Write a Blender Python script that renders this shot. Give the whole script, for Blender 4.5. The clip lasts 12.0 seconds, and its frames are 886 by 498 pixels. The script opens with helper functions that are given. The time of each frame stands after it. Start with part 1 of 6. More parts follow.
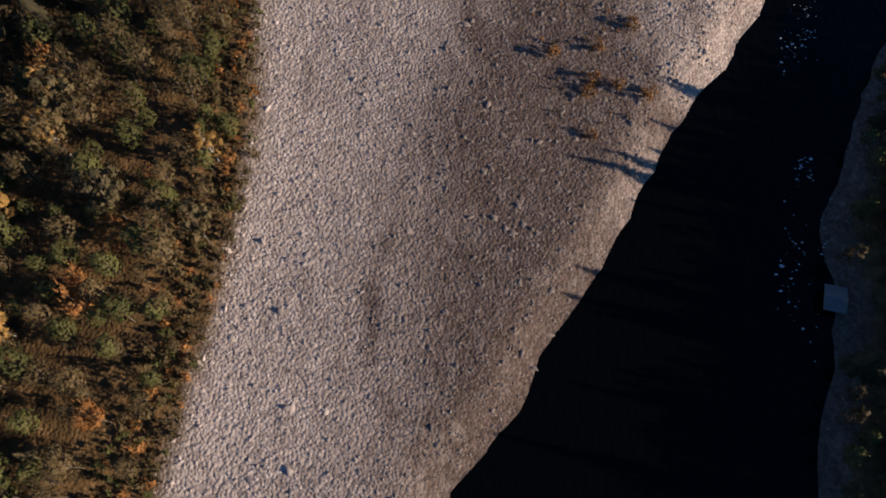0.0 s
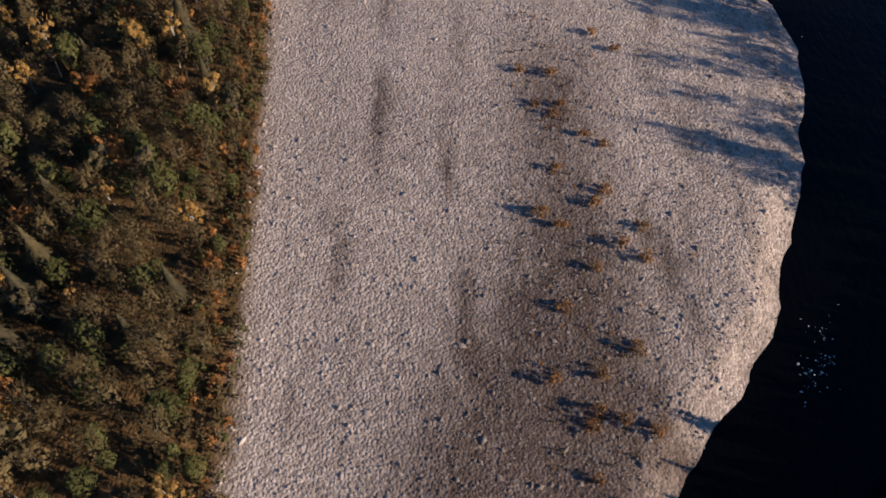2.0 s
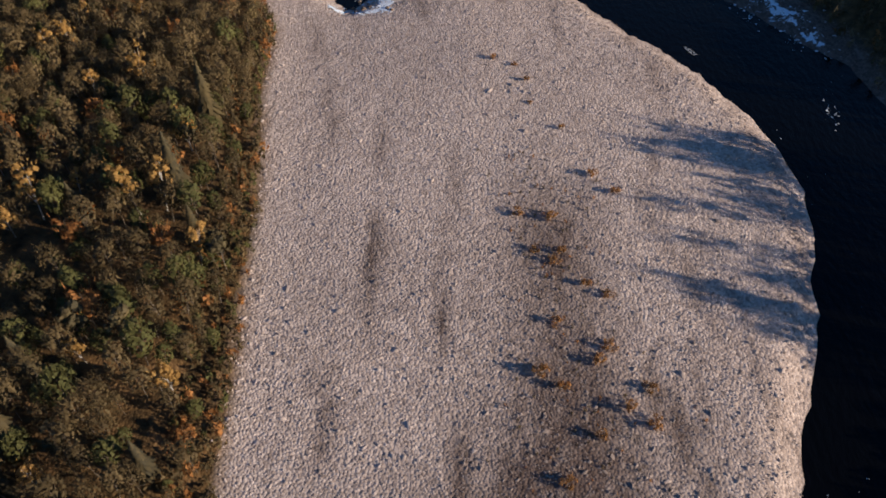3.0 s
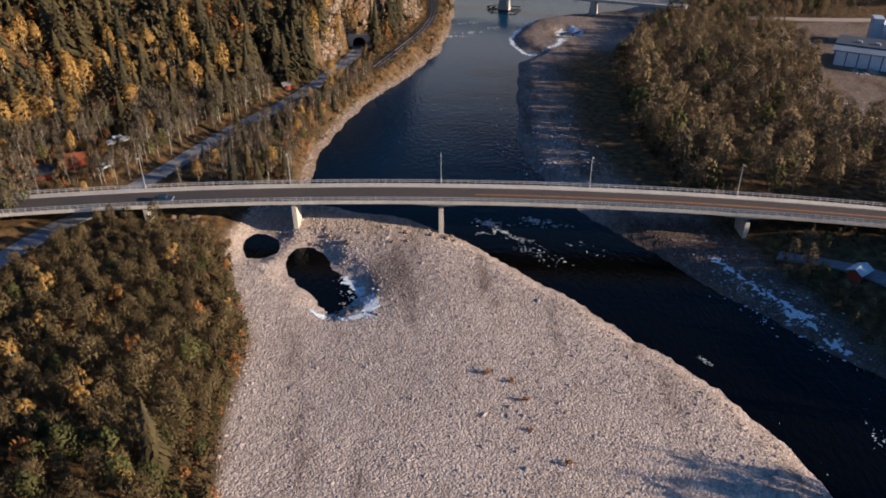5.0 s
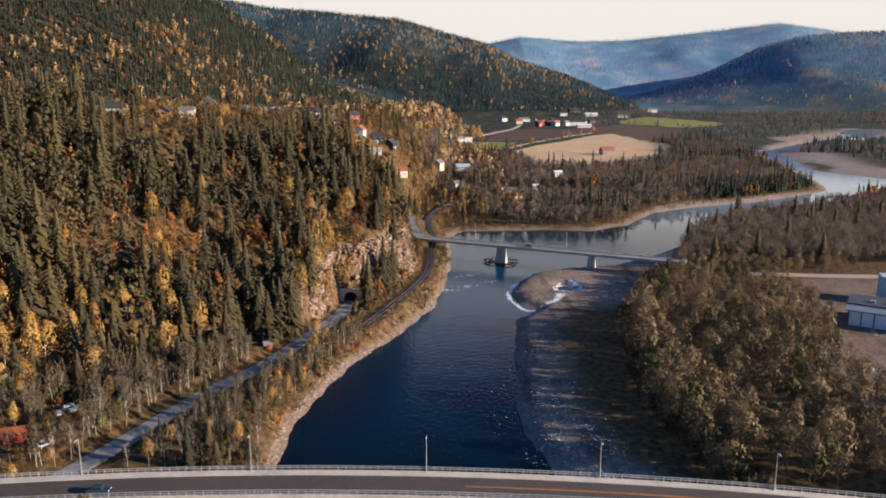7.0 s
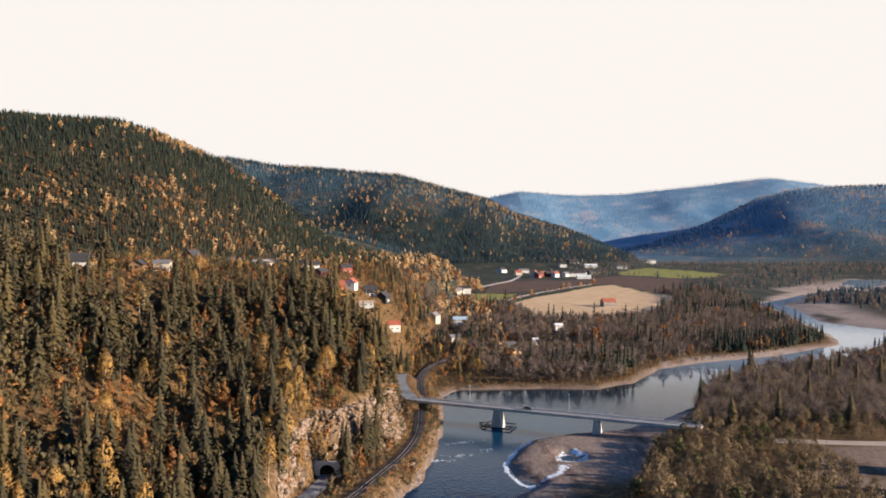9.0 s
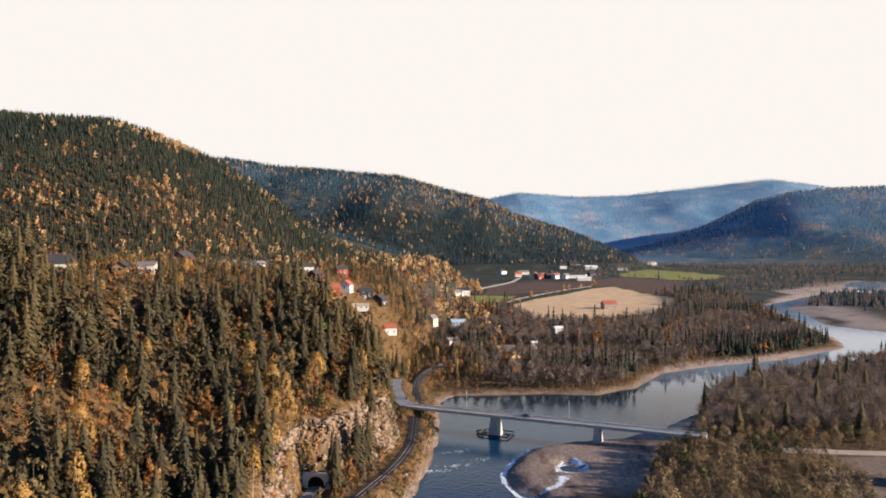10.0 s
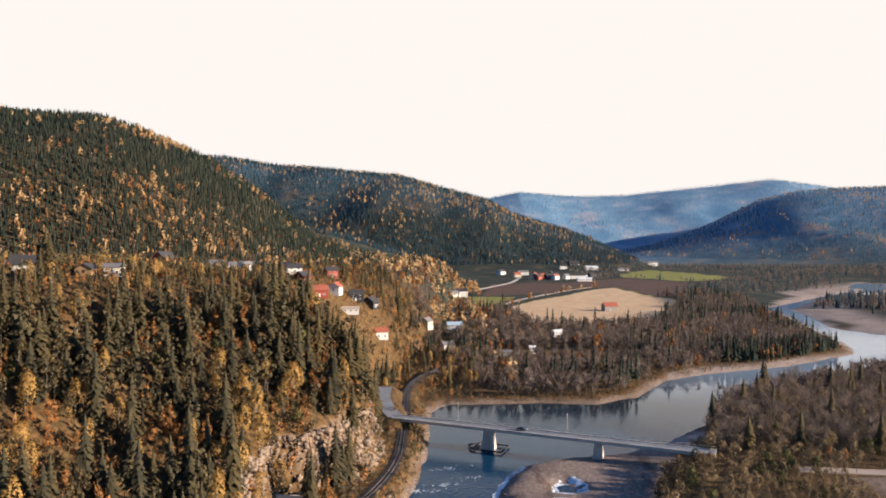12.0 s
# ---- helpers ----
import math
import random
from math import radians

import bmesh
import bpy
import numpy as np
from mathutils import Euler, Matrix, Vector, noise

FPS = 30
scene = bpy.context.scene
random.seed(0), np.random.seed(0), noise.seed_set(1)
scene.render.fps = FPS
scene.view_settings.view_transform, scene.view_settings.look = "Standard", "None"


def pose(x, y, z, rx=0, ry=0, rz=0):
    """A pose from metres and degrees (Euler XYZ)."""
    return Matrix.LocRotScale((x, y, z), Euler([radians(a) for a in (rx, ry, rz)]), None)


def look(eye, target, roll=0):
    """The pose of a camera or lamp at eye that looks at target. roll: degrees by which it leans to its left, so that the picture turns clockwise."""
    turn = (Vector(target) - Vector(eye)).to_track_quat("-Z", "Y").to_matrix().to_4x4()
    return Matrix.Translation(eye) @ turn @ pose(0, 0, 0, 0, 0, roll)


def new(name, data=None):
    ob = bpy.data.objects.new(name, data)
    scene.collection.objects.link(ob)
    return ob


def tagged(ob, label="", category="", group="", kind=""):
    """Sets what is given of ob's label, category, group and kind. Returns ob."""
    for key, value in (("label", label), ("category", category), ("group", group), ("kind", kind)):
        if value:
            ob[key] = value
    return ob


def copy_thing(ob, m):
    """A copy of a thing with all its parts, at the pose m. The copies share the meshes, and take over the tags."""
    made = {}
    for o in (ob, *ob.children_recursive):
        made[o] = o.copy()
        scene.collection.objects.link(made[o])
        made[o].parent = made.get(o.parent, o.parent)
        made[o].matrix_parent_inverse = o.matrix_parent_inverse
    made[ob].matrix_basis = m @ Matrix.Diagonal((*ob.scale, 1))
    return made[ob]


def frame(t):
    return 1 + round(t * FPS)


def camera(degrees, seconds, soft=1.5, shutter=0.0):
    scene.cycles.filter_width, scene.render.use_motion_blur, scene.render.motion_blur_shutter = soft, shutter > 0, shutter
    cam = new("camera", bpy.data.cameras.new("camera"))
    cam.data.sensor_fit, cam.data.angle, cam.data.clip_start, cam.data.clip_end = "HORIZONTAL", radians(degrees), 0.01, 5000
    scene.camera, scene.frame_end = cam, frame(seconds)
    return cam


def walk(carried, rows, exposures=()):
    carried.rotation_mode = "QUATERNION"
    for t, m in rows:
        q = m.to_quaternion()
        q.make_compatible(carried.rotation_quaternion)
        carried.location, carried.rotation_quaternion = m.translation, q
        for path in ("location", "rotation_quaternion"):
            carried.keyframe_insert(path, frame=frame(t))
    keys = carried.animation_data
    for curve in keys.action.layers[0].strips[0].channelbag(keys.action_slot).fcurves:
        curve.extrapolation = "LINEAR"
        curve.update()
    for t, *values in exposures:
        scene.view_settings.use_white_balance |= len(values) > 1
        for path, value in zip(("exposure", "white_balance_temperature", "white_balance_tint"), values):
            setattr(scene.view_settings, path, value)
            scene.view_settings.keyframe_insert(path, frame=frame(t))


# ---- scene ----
cam = camera(61.04, 12.0, 1.8)
PATH = [
    (0.0, pose(-4.62, -215.25, 85.01, 20.30, 0.01, -1.42)),
    (0.5, pose(-4.05, -210.56, 85.29, 23.59, 0.01, -1.04)),
    (1.0, pose(-3.50, -205.89, 85.62, 27.20, 0.00, -0.68)),
    (1.5, pose(-2.99, -201.18, 85.95, 30.84, 0.00, -0.36)),
    (2.0, pose(-2.45, -196.15, 86.16, 34.45, 0.03, -0.21)),
    (2.5, pose(-1.94, -191.12, 86.37, 38.10, 0.03, -0.04)),
    (3.0, pose(-1.40, -185.90, 86.55, 41.59, -0.01, 0.11)),
    (5.0, pose(0.40, -163.35, 86.66, 59.69, 0.14, -0.09)),
    (5.5, pose(0.98, -157.89, 86.84, 64.17, -0.00, -0.03)),
    (6.0, pose(1.71, -152.43, 87.07, 68.61, -0.09, 0.06)),
    (6.5, pose(2.62, -146.93, 87.25, 73.03, -0.14, 0.16)),
    (7.0, pose(3.81, -141.06, 87.34, 77.52, -0.12, 0.23)),
    (7.5, pose(5.10, -134.96, 87.37, 82.16, -0.01, 0.29)),
    (7.7, pose(5.61, -132.53, 87.37, 84.17, 0.02, 0.32)),
    (9.5, pose(9.49, -111.42, 86.96, 89.05, 0.01, 0.36)),
    (10.0, pose(10.46, -105.91, 87.02, 89.04, -0.02, 0.37)),
    (10.5, pose(11.44, -100.45, 87.11, 89.03, -0.06, 0.38)),
    (11.0, pose(12.45, -95.08, 87.22, 89.01, -0.10, 0.38)),
    (11.5, pose(13.49, -89.74, 87.32, 88.99, -0.13, 0.41)),
    (12.0, pose(14.56, -84.43, 87.42, 89.00, -0.17, 0.41)),
]
EXPOSURES = [(0.0, 0.15), (3.0, 0.3), (5.5, 0.45), (6.5, 0.55), (7.5, 0.80), (9.5, 0.84), (12.0, 0.87)]
walk(cam, PATH, EXPOSURES)

# ---- light: low autumn sun from the east bank, clear pale sky ----
SUN_AZ, SUN_EL = radians(105), radians(15.5)
to_sun = Vector((math.sin(SUN_AZ) * math.cos(SUN_EL), math.cos(SUN_AZ) * math.cos(SUN_EL), math.sin(SUN_EL)))
world = bpy.data.worlds.new("world")
scene.world = world
world.use_nodes = True
wn = world.node_tree
sky = wn.nodes.new("ShaderNodeTexSky")
sky.sky_type, sky.sun_disc = "NISHITA", False
sky.sun_elevation, sky.sun_rotation = SUN_EL, SUN_AZ
sky.air_density, sky.dust_density, sky.ozone_density = 1.3, 0.4, 2.5
wn.nodes["Background"].inputs["Strength"].default_value = 0.060
tone = wn.nodes.new("ShaderNodeMix")
tone.data_type, tone.blend_type = "RGBA", "MULTIPLY"
tone.inputs["Factor"].default_value, tone.inputs["B"].default_value = 1.0, (0.50, 0.93, 1.52, 1)
wn.links.new(sky.outputs[0], tone.inputs["A"]), wn.links.new(tone.outputs["Result"], wn.nodes["Background"].inputs["Color"])
sun = new("sun", bpy.data.lights.new("sun", "SUN"))
sun.data.energy, sun.data.angle, sun.data.color = 6.7, radians(0.6), (1.0, 0.83, 0.66)
sun.matrix_world = look(to_sun * 500, (0, 0, 0))

# ---- materials ----
def mat(name, base, rough=0.85, vary=None, scale=4.0, bump=0.0, bump_scale=20.0, metal=0.0, detail=6.0, spread=0.5):
    """A material whose colour wanders between base and vary at two scales, with a fine relief."""
    m = bpy.data.materials.new(name)
    m.use_nodes = True
    nt = m.node_tree
    b = nt.nodes["Principled BSDF"]
    b.inputs["Roughness"].default_value, b.inputs["Metallic"].default_value = rough, metal
    b.inputs["Specular IOR Level"].default_value = 0.3
    geo = nt.nodes.new("ShaderNodeNewGeometry")
    if vary is None:
        vary = tuple(c * 0.7 for c in base)
    n1, n2 = nt.nodes.new("ShaderNodeTexNoise"), nt.nodes.new("ShaderNodeTexNoise")
    for n, s in ((n1, scale), (n2, scale * 0.12)):
        n.inputs["Scale"].default_value, n.inputs["Detail"].default_value = s, detail
        nt.links.new(geo.outputs["Position"], n.inputs["Vector"])
    add = nt.nodes.new("ShaderNodeMath")
    add.operation = "ADD"
    nt.links.new(n1.outputs["Fac"], add.inputs[0]), nt.links.new(n2.outputs["Fac"], add.inputs[1])
    ramp = nt.nodes.new("ShaderNodeMapRange")
    ramp.inputs["From Min"].default_value, ramp.inputs["From Max"].default_value = 1.0 - spread * 0.5, 1.0 + spread * 0.5
    nt.links.new(add.outputs[0], ramp.inputs["Value"])
    mix = nt.nodes.new("ShaderNodeMix")
    mix.data_type = "RGBA"
    mix.inputs["A"].default_value, mix.inputs["B"].default_value = (*base, 1), (*vary, 1)
    nt.links.new(ramp.outputs[0], mix.inputs["Factor"])
    nt.links.new(mix.outputs["Result"], b.inputs["Base Color"])
    if bump:
        n3, bp = nt.nodes.new("ShaderNodeTexNoise"), nt.nodes.new("ShaderNodeBump")
        n3.inputs["Scale"].default_value, n3.inputs["Detail"].default_value = bump_scale, 4
        bp.inputs["Strength"].default_value, bp.inputs["Distance"].default_value = bump, 0.1
        nt.links.new(geo.outputs["Position"], n3.inputs["Vector"])
        nt.links.new(n3.outputs["Fac"], bp.inputs["Height"])
        nt.links.new(bp.outputs[0], b.inputs["Normal"])
    return m


def foliage(name, dark, light, rough=0.75, glow=0.3):
    """Leaves and twigs: each clump has its own shade between dark and light, each tree its own cast."""
    m = bpy.data.materials.new(name)
    m.use_nodes = True
    nt = m.node_tree
    b = nt.nodes["Principled BSDF"]
    b.inputs["Roughness"].default_value, b.inputs["Specular IOR Level"].default_value = rough, 0.15
    at, ob = nt.nodes.new("ShaderNodeAttribute"), nt.nodes.new("ShaderNodeObjectInfo")
    at.attribute_name = "tint"
    add = nt.nodes.new("ShaderNodeMath")
    add.operation, add.inputs[1].default_value = "MULTIPLY_ADD", 0.35
    nt.links.new(ob.outputs["Random"], add.inputs[0]), nt.links.new(at.outputs["Fac"], add.inputs[2])
    mr = nt.nodes.new("ShaderNodeMapRange")
    mr.inputs["From Min"].default_value, mr.inputs["From Max"].default_value = 0.1, 1.15
    nt.links.new(add.outputs[0], mr.inputs["Value"])
    mix = nt.nodes.new("ShaderNodeMix")
    mix.data_type = "RGBA"
    mix.inputs["A"].default_value, mix.inputs["B"].default_value = (*dark, 1), (*light, 1)
    nt.links.new(mr.outputs[0], mix.inputs["Factor"])
    nt.links.new(mix.outputs["Result"], b.inputs["Base Color"])
    if glow:
        tr, mx = nt.nodes.new("ShaderNodeBsdfTranslucent"), nt.nodes.new("ShaderNodeMixShader")
        mx.inputs[0].default_value = glow
        nt.links.new(mix.outputs["Result"], tr.inputs["Color"])
        nt.links.new(b.outputs[0], mx.inputs[1]), nt.links.new(tr.outputs[0], mx.inputs[2])
        nt.links.new(mx.outputs[0], nt.nodes["Material Output"].inputs["Surface"])
    return m


M = dict(
    # dark ends of spruce, pine and willow lean blue: distance haze painted in
    spruce=foliage("spruce_needles", (0.015, 0.020, 0.018), (0.100, 0.074, 0.032), glow=0.1),
    pine=foliage("pine_needles", (0.029, 0.031, 0.023), (0.130, 0.096, 0.042), glow=0.12),
    alder=foliage("bare_alder_twigs", (0.026, 0.020, 0.009), (0.122, 0.086, 0.040), glow=0.08),
    # willow repeats the alder twigs brighter, for the sunlit tan of its stand
    willow=foliage("sunlit_tan_willow_twigs", (0.024, 0.023, 0.021), (0.215, 0.150, 0.079), glow=0.1),
    twigs=foliage("thin_grey_tan_twigs", (0.030, 0.025, 0.018), (0.160, 0.122, 0.082), glow=0.15),
    olive=foliage("olive_leaves", (0.024, 0.026, 0.008), (0.095, 0.092, 0.030), glow=0.08),
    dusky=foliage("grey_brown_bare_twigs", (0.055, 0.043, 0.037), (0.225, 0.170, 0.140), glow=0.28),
    birch=foliage("yellow_birch_leaves", (0.20, 0.112, 0.032), (0.46, 0.275, 0.090)),
    orange=foliage("orange_leaves", (0.17, 0.072, 0.022), (0.42, 0.195, 0.068)),
    pale_birch=foliage("pale_gold_birch_leaves", (0.34, 0.205, 0.090), (0.60, 0.40, 0.20)),
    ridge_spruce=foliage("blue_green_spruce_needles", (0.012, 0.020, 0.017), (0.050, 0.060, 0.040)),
    # haze of distance is put into the next three needle colours
    light_haze_spruce=foliage("haze_tinted_spruce_needles", (0.011, 0.034, 0.052), (0.048, 0.080, 0.092)),
    haze_spruce=foliage("haze_blue_spruce_needles", (0.040, 0.098, 0.152), (0.112, 0.168, 0.218)),
    far_spruce=foliage("far_haze_spruce_needles", (0.065, 0.160, 0.280), (0.160, 0.240, 0.340)),
    bark=mat("grey_bark", (0.16, 0.13, 0.10), 0.9, (0.07, 0.055, 0.04), 6),
    birch_bark=mat("white_birch_bark", (0.46, 0.43, 0.39), 0.8, (0.20, 0.18, 0.16), 5),
    concrete=mat("pale_concrete", (0.55, 0.50, 0.44), 0.85, (0.40, 0.36, 0.32), 1.5, 0.15, 12),
    asphalt=mat("worn_asphalt", (0.085, 0.065, 0.058), 0.85, (0.060, 0.052, 0.050), 0.8, 0.1, 30),
    road=mat("light_road_asphalt", (0.23, 0.24, 0.26), 0.8, (0.16, 0.165, 0.18), 0.8, 0.1, 30),
    line=mat("ochre_centre_line", (0.36, 0.15, 0.05), 0.8, (0.24, 0.10, 0.04), 0.7),
    steel=mat("galvanised_steel", (0.55, 0.55, 0.55), 0.45, (0.42, 0.42, 0.42), 3, metal=0.6),
    rail_bed=mat("dark_track_ballast", (0.055, 0.048, 0.045), 0.9, (0.03, 0.028, 0.028), 3, 0.4, 14),
    rock=mat("pale_cliff_rock", (0.27, 0.20, 0.15), 0.9, (0.06, 0.038, 0.026), 0.9, 0.6, 3, spread=0.4),
    ice=mat("white_ice", (0.75, 0.80, 0.85), 0.5, (0.55, 0.62, 0.70), 1.2, 0.3, 6),
)

# ---- numbers of the plan ----
def vnoise(x, y, size, seed=0):
    """Smooth value noise from -1 to 1."""
    x, y = np.asarray(x, float) / size, np.asarray(y, float) / size
    xi, yi = np.floor(x), np.floor(y)
    fx, fy = x - xi, y - yi
    fx, fy = fx * fx * (3 - 2 * fx), fy * fy * (3 - 2 * fy)
    def h(a, b):
        v = np.sin(a * 127.1 + b * 311.7 + seed * 74.7) * 43758.5453
        return (v - np.floor(v)) * 2 - 1
    return (h(xi, yi) * (1 - fx) + h(xi + 1, yi) * fx) * (1 - fy) + (h(xi, yi + 1) * (1 - fx) + h(xi + 1, yi + 1) * fx) * fy


def fractal(x, y, size, seed=0):
    return (vnoise(x, y, size, seed) + 0.5 * vnoise(x, y, size / 2.1, seed + 1) + 0.25 * vnoise(x, y, size / 4.3, seed + 2)) / 1.75


def step(a, b, x):
    t = np.clip((np.asarray(x, float) - a) / (b - a), 0, 1)
    return t * t * (3 - 2 * t)


def line_distance(x, y, pts):
    best = np.full(np.shape(x), 1e9)
    for (ax, ay), (bx, by) in zip(pts[:-1], pts[1:]):
        dx, dy = bx - ax, by - ay
        t = np.clip(((x - ax) * dx + (y - ay) * dy) / (dx * dx + dy * dy), 0, 1)
        best = np.minimum(best, np.hypot(x - ax - t * dx, y - ay - t * dy))
    return best


def inside(x, y, pts):
    odd = np.zeros(np.shape(x), bool)
    for (ax, ay), (bx, by) in zip(pts, pts[1:] + pts[:1]):
        if ay != by:
            odd ^= ((ay > y) != (by > y)) & (x < (bx - ax) * (y - ay) / (by - ay) + ax)
    return odd


def outside_distance(x, y, pts):
    d = line_distance(x, y, pts + pts[:1])
    return np.where(inside(x, y, pts), -d, d)


# river: its west shore going upstream, then its east shore coming back
WEST = [(-30, -420), (-14, -260), (-4, -212), (5, -202), (16, -184), (24, -171), (33, -160), (42, -149), (44, -141), (52, -121),
        (58, -97), (55, -80), (49, -65), (41, -54), (30, -41), (15, -22), (3, -9), (-8, 0), (-22, 3), (-32, 8), (-36, 19), (-36, 40),
        (-31, 68), (-24, 89), (-12, 114), (-2, 143), (3, 174), (6, 218), (6, 285), (14, 303), (31, 304), (62, 308), (93, 306), (118, 324),
        (148, 372), (183, 396), (243, 423), (318, 478), (336, 520), (350, 580), (362, 640), (378, 700), (392, 760), (396, 830), (465, 905), (512, 964), (575, 1030), (660, 1120), (720, 1240), (790, 1345)]
EAST = [(850, 1320), (770, 1200), (690, 1110), (610, 1030), (545, 972), (480, 893), (425, 815), (412, 740), (398, 690), (384, 640), (396, 600), (425, 555), (405, 525), (299, 424), (199, 361), (169, 329), (148, 300), (137, 267), (106, 232),
        (84, 216), (61, 209), (45, 201), (36, 185), (31, 165), (34, 150), (40, 143), (37, 138), (31, 131), (26, 92), (24, 56), (25, 33), (31, 10),
        (42, -9), (51, -22), (66, -45), (78, -60), (84, -85), (76, -115), (66, -138), (55, -157), (45, -177), (42, -182), (42, -191),
        (39.5, -200), (36, -211), (26, -260), (10, -420)]
RIVER = WEST + EAST
POOL_A = [(-46, -15), (-46, -9), (-43, -6), (-38, -10), (-36, -16), (-40, -20), (-44, -20)]
POOL_B = [(-34, -15), (-30, -14), (-26, -18), (-24, -23), (-20, -28), (-17, -34), (-19, -38), (-22, -41), (-25, -38), (-27, -34), (-31, -30), (-34, -22)]
EYE_POOL = [(53, 171), (58, 170), (60, 175), (56, 179), (52, 176)]
ROAD = [(-110, -70), (-91, -16), (-85, -5), (-76, 15), (-62, 52), (-50, 76), (-38, 114), (-34, 132), (-32.6, 143)]
RAIL = [(-24, 108), (-16, 134), (-8, 162), (-4, 190), (-4, 220), (-5, 260), (-7, 310), (-2, 350), (14, 385), (40, 410)]
JUNCTION = [(-8, 240), (-12, 254), (-17, 280), (-18, 305)]


def shore(x, y):
    """Distance outside the water, uneven at the edge."""
    d = outside_distance(x, y, RIVER)
    for pool in (POOL_A, POOL_B, EYE_POOL):
        d = np.minimum(d, outside_distance(x, y, pool))
    return d + 0.5 * vnoise(x, y, 3.1, 5) + 0.8 * vnoise(x, y, 9, 6)


def treeline(y):
    return np.interp(y, [-420, -212, -190, -166, -134, -100, -71, -51, -36, -23, -11, 6], [-42, -35, -30, -27, -29, -31, -35, -36, -42, -47, -50, -46])


def east_edge(y):
    """West limit of the woods on the east bank."""
    return np.interp(y, [-420, -220, -190, -150, -110, -60, -30, 3, 40, 75, 110, 143, 180, 215, 235], [11, 35, 43, 60, 82, 84, 74, 62, 57, 57, 64, 76, 90, 108, 128])


def ridge(x, y, y_foot, y_top, xs, hs, rough=0.16, size=330, fall=700):
    t = step(y_foot, y_top, y) * (1 - 0.6 * step(y_top, y_top + fall, y))
    bend = 1 + (rough * fractal(x, y, size, 21) + 0.3 * rough * fractal(x, y, size / 4, 22)) * (1 - 0.9 * step(y_top - 0.55 * (y_top - y_foot), y_top - 60, y))
    return np.interp(x, xs, hs) * t * bend


def plateau(y):
    """Height of the shelf with the upper village."""
    return np.interp(y, [0, 350, 500, 760], [69, 68, 56, 46])


def height(x, y):
    x, y = np.asarray(x, float), np.asarray(y, float)
    d = shore(x, y)
    up_west = step(6, 26, y) * step(12, -6, x - 0.02 * y) * step(296, 258, y)
    cap = 1.7 + 2.2 * up_west + step(320, 900, y) * 5
    k = 0.055 + 0.5 * up_west
    h = np.where(d > 0, cap * (1 - np.exp(-k * np.maximum(d, 0) / cap)), np.maximum(d * 0.16, -1.6))
    h = h + step(0, 1.5, d) * 0.12 * fractal(x, y, 14, 3)
    h = h + 1.8 * step(0, 9, treeline(y) - x) * step(40, -10, y) + (1.0 + 1.6 * step(-75, -30, y)) * step(0, 14, x - east_edge(y)) * step(0, 4, d) * step(330, 240, y)
    # out-of-view rise added to cast shade over the east bank
    h = h + 7 * step(25, 55, x - east_edge(y)) * step(-28, -58, y) * step(420, 150, x)
    # the wooded hill on the west side
    u = 0.7 * (y - x)
    foot = np.interp(y, [80, 100, 135, 147, 162, 190, 225, 260, 330, 400, 500, 900, 1500], [20, -38, -32, -27, -14, -4, -10, -24, -28, -10, 5, 30, 60]) - x
    shelf = plateau(y)
    slope = np.maximum(0.76 * (u - 104), 0)
    side = 85 * (1 - np.exp(-np.maximum(foot - 4, 0) / 45)) + 11 * step(5, 11, foot) * step(118, 138, y) * step(235, 205, y)
    a = np.minimum(slope, side)
    hill = 0.5 * (a + shelf - np.sqrt((a - shelf) ** 2 + 160)) + 2.0
    hill = np.maximum(hill, 0) * step(0, 5, d)
    hill = hill * (1 + 0.10 * fractal(x, y, 45, 9) * step(66, 40, hill)) * step(1500, 900, y)
    h = h + hill
    # road, railway and junction benches
    for pts, z, w in ((ROAD, 3.6, 4.0), (RAIL, 5.2, 3.4), (JUNCTION, 8.8, 5.0)):
        near = line_distance(x, y, pts)
        f = step(w + 4, w, near)
        h = h * (1 - f) + z * f
    # far ridges of the valley
    far = ridge(x, y, 309, 730, [-936, -659, -481, -357, -315, -270, -245, -183, -134, -106, -29], [225, 208, 180, 171, 158, 138, 127, 87, 46, 30, 0], 0.16, 180, 170)
    far = far + 39 * step(320, 430, y) * step(-29, -110, x) * step(2600, 1400, y)
    far = np.maximum(far, ridge(x, y, 1550, 2420, [-1700, -722, -534, -158, -45, 143, 218, 406, 575, 700], [390, 338, 310, 285, 253, 203, 160, 104, 14, 0], 0.35, 400))
    far = np.maximum(far, ridge(x, y, 2900, 3920, [-1700, -200, 229, 379, 710, 950, 1371, 1702, 2003, 2700], [200, 255, 289, 321, 299, 305, 349, 386, 341, 343], 0.30, 620))
    far = np.maximum(far, ridge(x, y, 1900, 2920, [500, 600, 825, 1051, 1254, 1389, 1768, 2700], [0, 4, 50, 124, 226, 258, 285, 350], 0.32, 480))
    h = np.where(far > 1, np.maximum(h, far), h)
    return h


